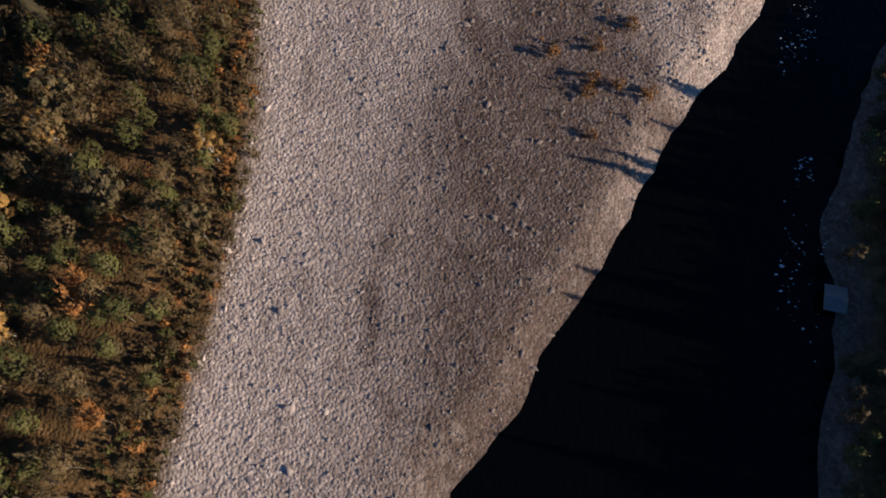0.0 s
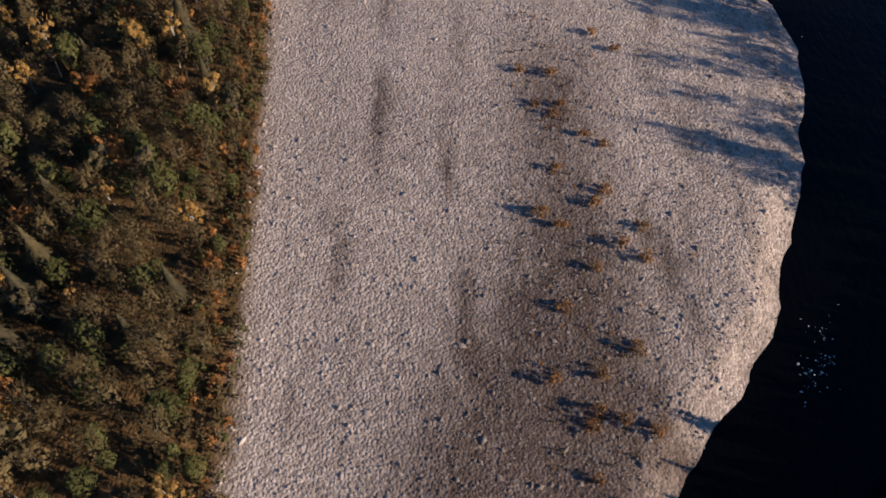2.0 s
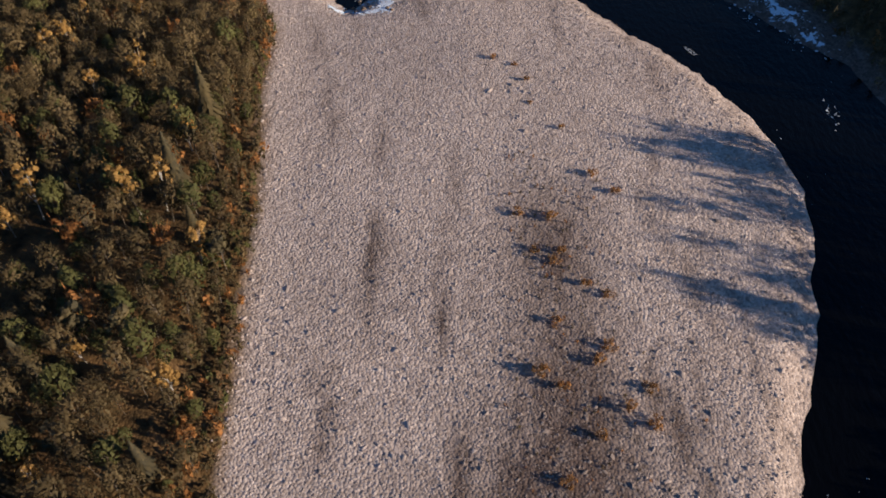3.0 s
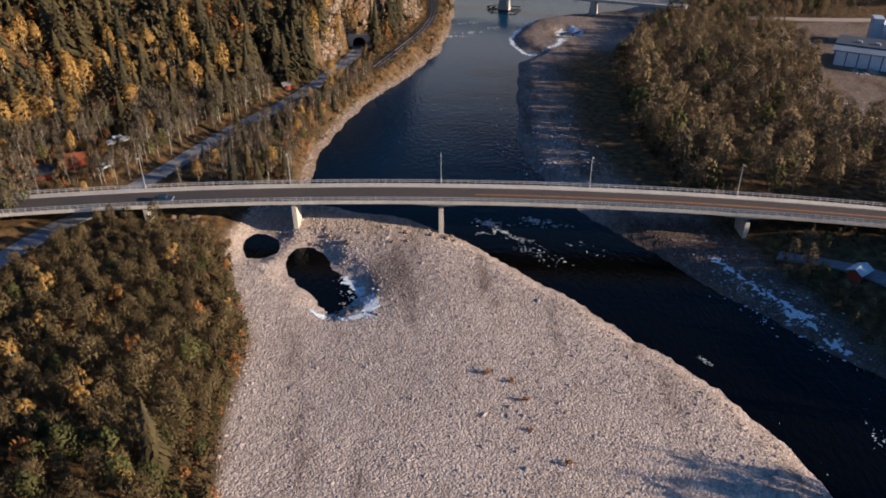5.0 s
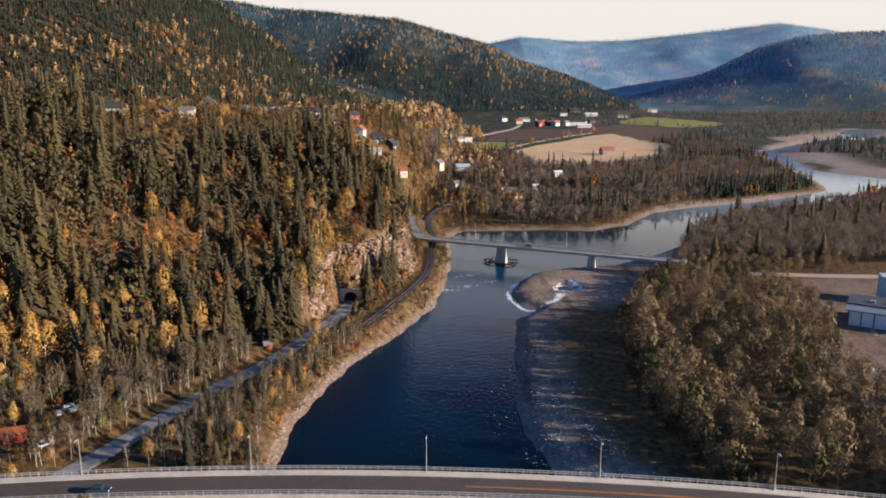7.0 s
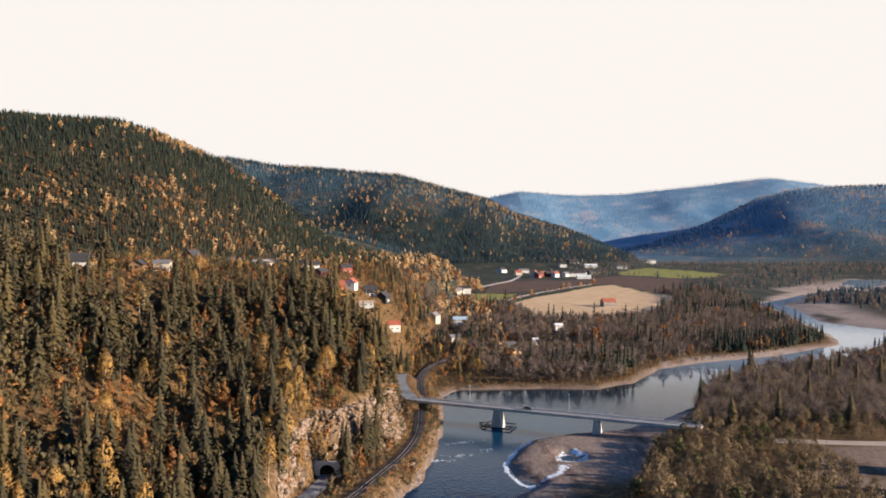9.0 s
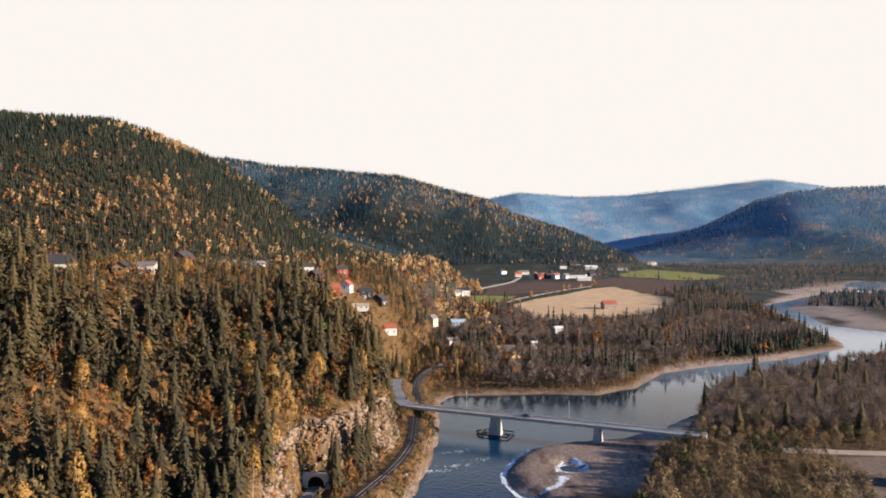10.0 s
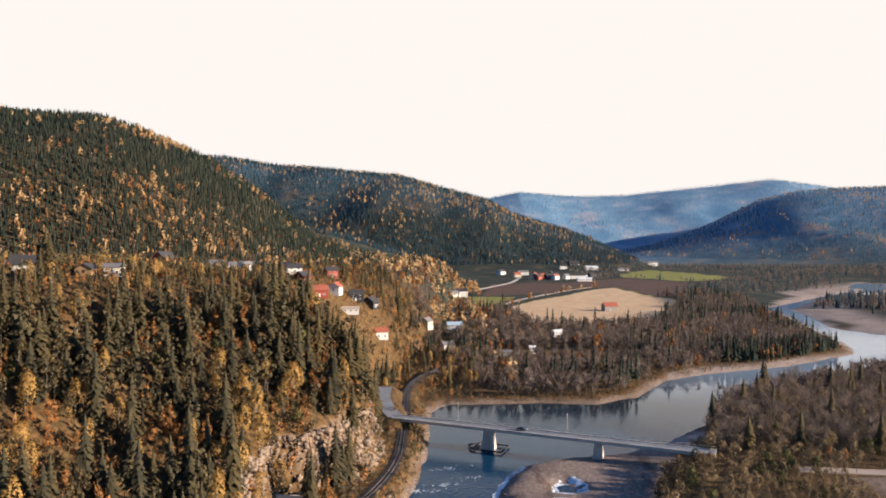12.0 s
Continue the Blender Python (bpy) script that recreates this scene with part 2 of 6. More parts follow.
# ---- mesh helpers ----
def raw_mesh(name, verts, tris, mats, face_mat=None, tint=None, smooth=False, cover=None):
    me = bpy.data.meshes.new(name)
    verts, tris = np.asarray(verts, np.float32), np.asarray(tris, np.int32)
    me.vertices.add(len(verts)), me.loops.add(tris.size), me.polygons.add(len(tris))
    me.vertices.foreach_set("co", verts.ravel())
    me.loops.foreach_set("vertex_index", tris.ravel())
    n = tris.shape[1]
    me.polygons.foreach_set("loop_start", np.arange(0, tris.size, n, dtype=np.int32))
    for m in mats:
        me.materials.append(m)
    if face_mat is not None:
        me.polygons.foreach_set("material_index", np.asarray(face_mat, np.int32))
    if smooth:
        me.polygons.foreach_set("use_smooth", np.ones(len(tris), bool))
    if tint is not None:
        me.attributes.new("tint", "FLOAT", "POINT").data.foreach_set("value", np.asarray(tint, np.float32))
    if cover is not None:
        me.attributes.new("cover", "FLOAT_COLOR", "POINT").data.foreach_set("color", np.asarray(cover, np.float32).ravel())
    me.update()
    me.validate()
    return me


def part(name, bm, material, parent=None, label=""):
    me = bpy.data.meshes.new(name)
    bm.to_mesh(me), bm.free()
    me.materials.append(material)
    ob = new(name, me)
    ob.parent = parent
    return tagged(ob, label)


def box(bm, x0, x1, y0, y1, z0, z1, bevel=0.0, m=None):
    r = bmesh.ops.create_cube(bm, size=1)
    bmesh.ops.scale(bm, vec=(x1 - x0, y1 - y0, z1 - z0), verts=r["verts"])
    bmesh.ops.translate(bm, vec=((x0 + x1) / 2, (y0 + y1) / 2, (z0 + z1) / 2), verts=r["verts"])
    if bevel:
        es = list({e for v in r["verts"] for e in v.link_edges})
        r = bmesh.ops.bevel(bm, geom=es, offset=bevel, segments=1, affect="EDGES")
    if m is not None:
        bmesh.ops.transform(bm, matrix=m, verts=r["verts"])
    return r["verts"]


def ribbon(pts, width, z, lift=0.0, seg=3.0):
    """A strip of ground surface along a line."""
    pts = [Vector((*p, 0)) for p in pts]
    path = []
    for i in range(len(pts) - 1):
        p0, p1, p2, p3 = pts[max(i - 1, 0)], pts[i], pts[i + 1], pts[min(i + 2, len(pts) - 1)]
        n = max(2, int((p2 - p1).length / seg))
        for k in range(n + (i == len(pts) - 2)):
            t = k / n
            path.append(0.5 * (2 * p1 + (p2 - p0) * t + (2 * p0 - 5 * p1 + 4 * p2 - p3) * t * t + (3 * p1 - p0 - 3 * p2 + p3) * t ** 3))
    bm = bmesh.new()
    last = None
    for i, p in enumerate(path):
        q = path[min(i + 1, len(path) - 1)] - path[max(i - 1, 0)]
        side = Vector((-q.y, q.x, 0)).normalized() * width / 2
        zz = z(p.x, p.y) if callable(z) else z
        row = [bm.verts.new((p.x + side.x, p.y + side.y, zz + lift)), bm.verts.new((p.x - side.x, p.y - side.y, zz + lift))]
        low = [bm.verts.new((v.co.x, v.co.y, zz + lift - 0.5)) for v in row]
        if last:
            (a, b), (c, e) = last
            bm.faces.new((a, row[0], row[1], b)), bm.faces.new((c, low[0], row[0], a)), bm.faces.new((b, row[1], low[1], e))
        last = (row, low)
    bmesh.ops.recalc_face_normals(bm, faces=bm.faces)
    return bm, path


def stain_and_shade(x, y):
    """Darker stones on the gravel bars: streaks with the flow and the east bank carry painted shade, a brown middle, a
    clean bank edge.
    """
    # streaks paint in the shaded sides of low ridges in the gravel
    streak_shade = 1.3 * np.maximum(fractal(x + 0.10 * (y + 100) + 1.5 * vnoise(x, y, 9, 44), y * 0.12, 3.4, 41) - 0.22, 0)
    broad = np.exp(-((x - 6 - 0.10 * (y + 180)) / 16) ** 2) * step(-125, -172, y)
    moss = np.exp(-((x - 15) / 8) ** 2) * step(-88, -112, y) * step(-178, -160, y)
    edge = step(9, 1, x - treeline(y))
    # bank: mostly the shade of the east wood painted onto its gravel
    bank = 1.1 * step(-10, 6, x - np.interp(y, [-420, -211, -170, -138, -115, -85, -60, 10], [5, 22, 42, 58, 68, 76, 68, 28])) * step(14, -20, y) + 0.3 * step(12, 2, x - 0.02 * y) * step(10, 30, y) + 0.55 * step(18, 24, x) * step(6, 24, y) * step(240, 215, y) + 0.3 * step(280, 300, y)
    return np.clip(0.14 + streak_shade * (1 - edge) + 1.0 * broad + 0.7 * moss + 0.15 * fractal(x, y, 17, 43) - 0.25 * edge + bank, 0, 1)


# ---- ground: one sheet to the horizon ----
def spaced(lo, a, b, hi, fine, grow):
    mid = np.arange(a, b, fine)
    def run(length):
        out, s, p = [], fine, 0.0
        while p < length:
            s *= grow
            p += s
            out.append(p)
        return np.array(out)
    return np.concatenate([a - run(a - lo)[::-1], mid, b + run(hi - b)])


gx, gy_all = spaced(-1750, -115, 110, 2750, 2.1, 1.036), spaced(-430, -235, 250, 4450, 2.1, 1.03)
gy = np.concatenate([gy_all[gy_all < 690], np.arange(690, 1350, 8.0), gy_all[gy_all > 1356]])
X, Y = np.meshgrid(gx, gy)
Z = height(X, Y)
nx, ny = len(gx), len(gy)
idx = np.arange(nx * ny).reshape(ny, nx)
quads = np.stack([idx[:-1, :-1], idx[:-1, 1:], idx[1:, 1:], idx[1:, :-1]], -1).reshape(-1, 4)
D = shore(X, Y)
west_bar = inside(X, Y, [(-60, -430)] + WEST[:20] + [(-60, 8)])
# east bank gravel thinned downstream so its shaded shore comes out dark
gravel = np.where(west_bar, step(-0.5, 2.0, X - treeline(Y)), step(1, -3, X - east_edge(Y)) * (X > 0) * (0.2 + 0.8 * step(-150, -130, Y))) * step(8, -4, Y)
gravel = np.maximum(gravel, step(3, -3, X - east_edge(Y)) * (X > 15) * step(260, 230, Y) * step(-6, 4, Y) * step(20, 24, X) * np.maximum(step(24, 9, D), step(130, 150, Y)))
gravel = np.maximum(gravel, 0.6 * inside(X, Y, [(112, 40), (122, 84), (138, 104), (134, 140), (150, 172), (230, 168), (240, 60), (190, 36), (130, 34)]))
gravel = np.maximum(gravel, step(-10, 1, Y - 290) * np.where(X > 150, np.where(X < np.interp(Y, [330, 423, 478, 560, 650, 730, 900, 1000], [130, 270, 330, 365, 410, 415, 440, 515]), 0.8 * step(15, 7, D) * step(470, 445, Y), 0.9 * step(22 + 55 * step(430, 560, Y), 8 + 35 * step(430, 560, Y), D)), 0.45 * step(7, 2, D)) * (D > -3) * step(1400, 1100, Y))
gravel = np.maximum(gravel, np.where(Y < 6, step(5, 1.5, D), np.where(X > 230, step(5, 1.5, D), 0.4 * step(2.6, 0.5, D))))
slope_y, slope_x = np.gradient(Z, gy, gx)
rocky = step(0.8, 1.3, np.hypot(slope_x, slope_y)) * step(100, 125, Y) * step(260, 235, Y) * step(-58, -46, X) * step(-0.35, 0.15, fractal(X, Y, 13, 91)) * step(31, 23, Z)
FIELD_TAN = [(74, 748), (124, 855), (174, 939), (235, 1053), (274, 1093), (292, 940), (317, 901), (285, 800), (240, 690), (205, 625), (162, 598), (95, 605)]
FIELD_GREEN = [(36, 900), (103, 899), (74, 801), (48, 770)]
FIELD_BROWN = [(84, 1161), (166, 1209), (216, 1210), (353, 1375), (393, 1317), (439, 1246), (344, 951), (320, 931), (294, 951), (278, 1095), (242, 1094), (184, 1010), (94, 928), (60, 908)]
FIELD_FAR = [(357, 1396), (378, 1510), (461, 1672), (504, 1733), (554, 1589), (588, 1465), (533, 1338), (435, 1281), (403, 1356)]
FIELD_HILL = [(-190, 400), (-120, 392), (-105, 440), (-180, 450)]
tan, brown = inside(X, Y, FIELD_TAN) * 1.0, inside(X, Y, FIELD_BROWN) * 1.0
green = (inside(X, Y, FIELD_GREEN) | inside(X, Y, FIELD_FAR) | inside(X, Y, FIELD_HILL)) * 1.0
cover = np.stack([gravel, rocky, np.maximum(tan, green * 0.5), np.maximum(brown, green)], -1).reshape(-1, 4)


def ground_material():
    m = bpy.data.materials.new("valley_ground")
    m.use_nodes = True
    nt = m.node_tree
    b = nt.nodes["Principled BSDF"]
    b.inputs["Roughness"].default_value, b.inputs["Specular IOR Level"].default_value = 0.92, 0.15
    geo, at, sep = nt.nodes.new("ShaderNodeNewGeometry"), nt.nodes.new("ShaderNodeAttribute"), nt.nodes.new("ShaderNodeSeparateColor")
    at.attribute_name = "cover"
    nt.links.new(at.outputs["Color"], sep.inputs[0])
    def noise_of(scale, detail=6, stretch=None):
        n = nt.nodes.new("ShaderNodeTexNoise")
        n.inputs["Scale"].default_value, n.inputs["Detail"].default_value = scale, detail
        src = geo.outputs["Position"]
        if stretch:
            mp = nt.nodes.new("ShaderNodeMapping")
            mp.inputs["Scale"].default_value = stretch
            nt.links.new(src, mp.inputs["Vector"])
            src = mp.outputs[0]
        nt.links.new(src, n.inputs["Vector"])
        return n.outputs["Fac"]
    def ramp(src, stops):
        r = nt.nodes.new("ShaderNodeValToRGB")
        while len(r.color_ramp.elements) < len(stops):
            r.color_ramp.elements.new(0.5)
        for e, (p, c) in zip(r.color_ramp.elements, stops):
            e.position, e.color = p, (*c, 1)
        nt.links.new(src, r.inputs[0])
        return r.outputs[0]
    def blend(fac, a, c, mode="MIX"):
        x = nt.nodes.new("ShaderNodeMix")
        x.data_type, x.blend_type = "RGBA", mode
        if isinstance(fac, float):
            x.inputs["Factor"].default_value = fac
        else:
            nt.links.new(fac, x.inputs["Factor"])
        nt.links.new(a, x.inputs["A"]), nt.links.new(c, x.inputs["B"])
        return x.outputs["Result"]
    forest = ramp(noise_of(0.5), [(0.3, (0.034, 0.024, 0.012)), (0.52, (0.105, 0.062, 0.026)), (0.72, (0.20, 0.115, 0.05))])
    stones = nt.nodes.new("ShaderNodeTexVoronoi")
    stones.inputs["Scale"].default_value = 2.6
    nt.links.new(geo.outputs["Position"], stones.inputs["Vector"])
    pebble = ramp(stones.outputs["Color"], [(0.1, (0.29, 0.23, 0.195)), (0.5, (0.48, 0.385, 0.33)), (0.95, (0.64, 0.525, 0.455))])
    stain_shade = nt.nodes.new("ShaderNodeAttribute")
    stain_shade.attribute_name = "tint"
    patchy = nt.nodes.new("ShaderNodeMath")
    patchy.operation, patchy.inputs[1].default_value = "MULTIPLY_ADD", 0.9
    small = nt.nodes.new("ShaderNodeMath")
    small.operation, small.inputs[1].default_value = "SUBTRACT", 0.5
    nt.links.new(noise_of(0.7, 8, (1, 0.45, 1)), small.inputs[0]), nt.links.new(small.outputs[0], patchy.inputs[0]), nt.links.new(stain_shade.outputs["Fac"], patchy.inputs[2])
    pebble = blend(1.0, pebble, ramp(patchy.outputs[0], [(0.0, (1.0, 1.0, 1.0)), (1.0, (0.24, 0.21, 0.20))]), "MULTIPLY")
    cliff = ramp(noise_of(0.9, 8, (1, 1, 0.35)), [(0.38, (0.05, 0.032, 0.02)), (0.5, (0.15, 0.095, 0.06)), (0.68, (0.28, 0.21, 0.16))])
    straw = ramp(noise_of(0.08), [(0.3, (0.46, 0.31, 0.18)), (0.7, (0.56, 0.40, 0.25))])
    tilled = ramp(noise_of(0.08), [(0.3, (0.075, 0.045, 0.035)), (0.7, (0.11, 0.07, 0.055))])
    grass = ramp(noise_of(0.08), [(0.3, (0.15, 0.16, 0.04)), (0.7, (0.24, 0.23, 0.07))])
    place = nt.nodes.new("ShaderNodeSeparateXYZ")
    nt.links.new(geo.outputs["Position"], place.inputs[0])
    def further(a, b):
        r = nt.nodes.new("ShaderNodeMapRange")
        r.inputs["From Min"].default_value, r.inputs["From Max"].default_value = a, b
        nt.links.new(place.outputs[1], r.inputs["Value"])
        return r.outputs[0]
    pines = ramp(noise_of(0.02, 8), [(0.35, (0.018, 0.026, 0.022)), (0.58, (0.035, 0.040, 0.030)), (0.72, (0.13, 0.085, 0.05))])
    # high and middle: blue haze of the far ridges put into the ground colour
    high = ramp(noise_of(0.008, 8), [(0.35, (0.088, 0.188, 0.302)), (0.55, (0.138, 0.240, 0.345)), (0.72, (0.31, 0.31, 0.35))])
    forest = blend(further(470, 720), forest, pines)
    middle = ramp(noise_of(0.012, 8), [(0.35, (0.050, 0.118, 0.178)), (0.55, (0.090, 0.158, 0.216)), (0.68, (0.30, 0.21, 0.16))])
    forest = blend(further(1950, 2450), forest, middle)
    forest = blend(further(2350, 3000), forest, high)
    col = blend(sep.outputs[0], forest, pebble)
    col = blend(sep.outputs[1], col, cliff)
    col = blend(at.outputs["Alpha"], col, tilled)
    half = nt.nodes.new("ShaderNodeMapRange")
    half.inputs["From Max"].default_value = 0.5
    nt.links.new(sep.outputs[2], half.inputs["Value"])
    col = blend(half.outputs[0], col, grass)
    full = nt.nodes.new("ShaderNodeMapRange")
    full.inputs["From Min"].default_value = 0.5
    nt.links.new(sep.outputs[2], full.inputs["Value"])
    col = blend(full.outputs[0], col, straw)
    nt.links.new(col, b.inputs["Base Color"])
    bp = nt.nodes.new("ShaderNodeBump")
    bp.inputs["Strength"].default_value, bp.inputs["Distance"].default_value = 0.55, 0.22
    bp.invert = True
    nt.links.new(stones.outputs["Distance"], bp.inputs["Height"])
    nt.links.new(bp.outputs[0], b.inputs["Normal"])
    return m


ground = new("ground", raw_mesh("ground", np.stack([X, Y, Z], -1).reshape(-1, 3), quads, [ground_material()], smooth=True, cover=cover, tint=stain_and_shade(X, Y).ravel()))
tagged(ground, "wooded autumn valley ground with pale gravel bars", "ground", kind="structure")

# ---- bright hazy sky low in the north, far behind the ridges ----
m_sky = bpy.data.materials.new("pale_sky")
m_sky.use_nodes = True
em = m_sky.node_tree.nodes.new("ShaderNodeEmission")
em.inputs["Color"].default_value, em.inputs["Strength"].default_value = (1.0, 0.940, 0.900, 1), 0.545
m_sky.node_tree.links.new(em.outputs[0], m_sky.node_tree.nodes["Material Output"].inputs["Surface"])
sky_v = np.array([(-3300, 4750, -20), (3300, 4750, -20), (3300, 4750, 1650), (-3300, 4750, 1650)], float)
sky_f = np.array([(0, 1, 2, 3)])
tagged(new("backdrop", raw_mesh("backdrop", sky_v, sky_f, [m_sky])), "blown-out pale sky above the far ridges", "sky", kind="structure")

# ---- river ----
def water_material():
    m = bpy.data.materials.new("river_water_with_sky_tint")
    m.use_nodes = True
    nt = m.node_tree
    b = nt.nodes["Principled BSDF"]
    b.inputs["Roughness"].default_value, b.inputs["IOR"].default_value = 0.06, 1.33
    # specular tint pulls the mirrored pale sky towards blue
    b.inputs["Specular Tint"].default_value = (0.55, 0.80, 1.0, 1)
    geo = nt.nodes.new("ShaderNodeNewGeometry")
    bp = nt.nodes.new("ShaderNodeBump")
    bp.inputs["Distance"].default_value = 0.5
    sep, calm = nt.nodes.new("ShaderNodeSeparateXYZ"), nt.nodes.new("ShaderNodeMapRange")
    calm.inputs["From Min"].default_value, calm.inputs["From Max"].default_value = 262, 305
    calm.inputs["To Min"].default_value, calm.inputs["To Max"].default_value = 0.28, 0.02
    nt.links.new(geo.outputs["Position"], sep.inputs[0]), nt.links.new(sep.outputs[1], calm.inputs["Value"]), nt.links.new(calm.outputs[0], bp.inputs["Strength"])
    # near-black by the bridge, blue upstream, pale up the valley: sky reflection painted in
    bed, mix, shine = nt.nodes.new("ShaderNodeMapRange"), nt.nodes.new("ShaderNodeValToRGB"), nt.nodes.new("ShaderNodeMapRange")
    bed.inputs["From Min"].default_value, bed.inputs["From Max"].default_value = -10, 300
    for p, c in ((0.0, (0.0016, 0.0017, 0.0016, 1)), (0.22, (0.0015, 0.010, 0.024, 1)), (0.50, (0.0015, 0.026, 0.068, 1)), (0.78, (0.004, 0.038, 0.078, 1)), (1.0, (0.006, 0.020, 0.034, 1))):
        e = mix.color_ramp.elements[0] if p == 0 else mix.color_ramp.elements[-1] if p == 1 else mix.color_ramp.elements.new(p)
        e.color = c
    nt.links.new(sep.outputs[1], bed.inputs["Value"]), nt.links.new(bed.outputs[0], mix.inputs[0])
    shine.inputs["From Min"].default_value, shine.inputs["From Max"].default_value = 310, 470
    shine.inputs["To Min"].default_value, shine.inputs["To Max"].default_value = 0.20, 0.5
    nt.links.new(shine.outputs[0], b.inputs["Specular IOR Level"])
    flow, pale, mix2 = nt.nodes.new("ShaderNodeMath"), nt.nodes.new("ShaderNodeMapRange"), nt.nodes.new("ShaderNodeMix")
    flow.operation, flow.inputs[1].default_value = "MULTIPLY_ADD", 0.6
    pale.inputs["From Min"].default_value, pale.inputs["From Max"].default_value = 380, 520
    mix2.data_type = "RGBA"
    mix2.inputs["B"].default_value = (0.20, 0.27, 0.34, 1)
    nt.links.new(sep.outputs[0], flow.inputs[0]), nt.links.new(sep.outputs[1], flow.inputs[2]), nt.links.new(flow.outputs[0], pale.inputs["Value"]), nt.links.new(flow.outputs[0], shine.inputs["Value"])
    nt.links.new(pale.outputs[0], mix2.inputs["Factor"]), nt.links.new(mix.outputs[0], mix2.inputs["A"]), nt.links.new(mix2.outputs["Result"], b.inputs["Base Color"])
    mp, n = nt.nodes.new("ShaderNodeMapping"), nt.nodes.new("ShaderNodeTexNoise")
    mp.inputs["Scale"].default_value = (0.9, 0.45, 1)
    n.inputs["Scale"].default_value, n.inputs["Detail"].default_value = 1.1, 5
    nt.links.new(geo.outputs["Position"], mp.inputs["Vector"]), nt.links.new(mp.outputs[0], n.inputs["Vector"])
    nt.links.new(n.outputs["Fac"], bp.inputs["Height"]), nt.links.new(bp.outputs[0], b.inputs["Normal"])
    return m


wx, wy = np.linspace(-90, 900, 100), np.linspace(-425, 1400, 184)
WX, WY = np.meshgrid(wx, wy)
wi = np.arange(WX.size).reshape(WX.shape)
wq = np.stack([wi[:-1, :-1], wi[:-1, 1:], wi[1:, 1:], wi[1:, :-1]], -1).reshape(-1, 4)
cx, cy = WX.ravel()[wq].mean(1), WY.ravel()[wq].mean(1)
wq = wq[shore(cx, cy) < 22]
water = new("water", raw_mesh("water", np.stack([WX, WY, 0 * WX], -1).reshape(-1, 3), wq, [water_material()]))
tagged(water, "dark calm river water with sky blue painted in", "river", kind="structure")

# ---- trees ----
class Shape:
    """Triangles of one kind of tree: crown and trunk, standing at the origin."""
    def __init__(self):
        self.v, self.f, self.t, self.m, self.n = [], [], [], [], 0

    def add(self, verts, faces, tint, material):
        verts, faces = np.asarray(verts, float).reshape(-1, 3), np.asarray(faces, int).reshape(-1, 3)
        self.v.append(verts), self.f.append(faces + self.n), self.m.append(np.full(len(faces), material))
        self.t.append(np.broadcast_to(np.asarray(tint, float), (len(verts),)))
        self.n += len(verts)

    def done(self):
        self.V, self.F, self.T, self.MI = np.concatenate(self.v), np.concatenate(self.f), np.concatenate(self.t), np.concatenate(self.m)
        return self


def stem(s, p0, p1, r0, r1, sides, material=1):
    p0, p1 = np.array(p0, float), np.array(p1, float)
    ax = (p1 - p0) / np.linalg.norm(p1 - p0)
    e = np.cross(ax, (0.3, 0.9, 0.1))
    e /= np.linalg.norm(e)
    g = np.cross(ax, e)
    a = np.arange(sides) * 2 * np.pi / sides
    ring = np.cos(a)[:, None] * e + np.sin(a)[:, None] * g
    faces = []
    for i in range(sides):
        j = (i + 1) % sides
        faces += [(i, j, sides + j), (i, sides + j, sides + i)]
    s.add(np.concatenate([p0 + ring * r0, p1 + ring * r1]), faces, 0.5, material)


def leaves(s, rng, centres, out, size, tint):
    """Small three-cornered leaf clumps that mostly face outwards."""
    n = len(centres)
    normal = out + rng.normal(size=(n, 3)) * 0.2
    normal /= np.linalg.norm(normal, axis=1)[:, None]
    a = np.cross(normal, rng.normal(size=(n, 3)))
    a /= np.linalg.norm(a, axis=1)[:, None]
    b = np.cross(normal, a)
    k = size * rng.uniform(0.6, 1.3, (n, 1))
    v = np.stack([centres + a * k, centres - a * k * 0.5 + b * k * 0.85, centres - a * k * 0.5 - b * k * 0.85], 1)
    s.add(v, np.arange(3 * n), np.repeat(tint, 3), 0)


def twigs(s, rng, roots, dirs, length, width, tint):
    n = len(roots)
    dirs = dirs / np.linalg.norm(dirs, axis=1)[:, None]
    b = np.cross(dirs, rng.normal(size=(n, 3)))
    b /= np.linalg.norm(b, axis=1)[:, None]
    k = length * rng.uniform(0.6, 1.3, (n, 1))
    v = np.stack([roots - b * width, roots + b * width, roots + dirs * k], 1)
    s.add(v, np.arange(3 * n), np.repeat(tint, 3), 0)


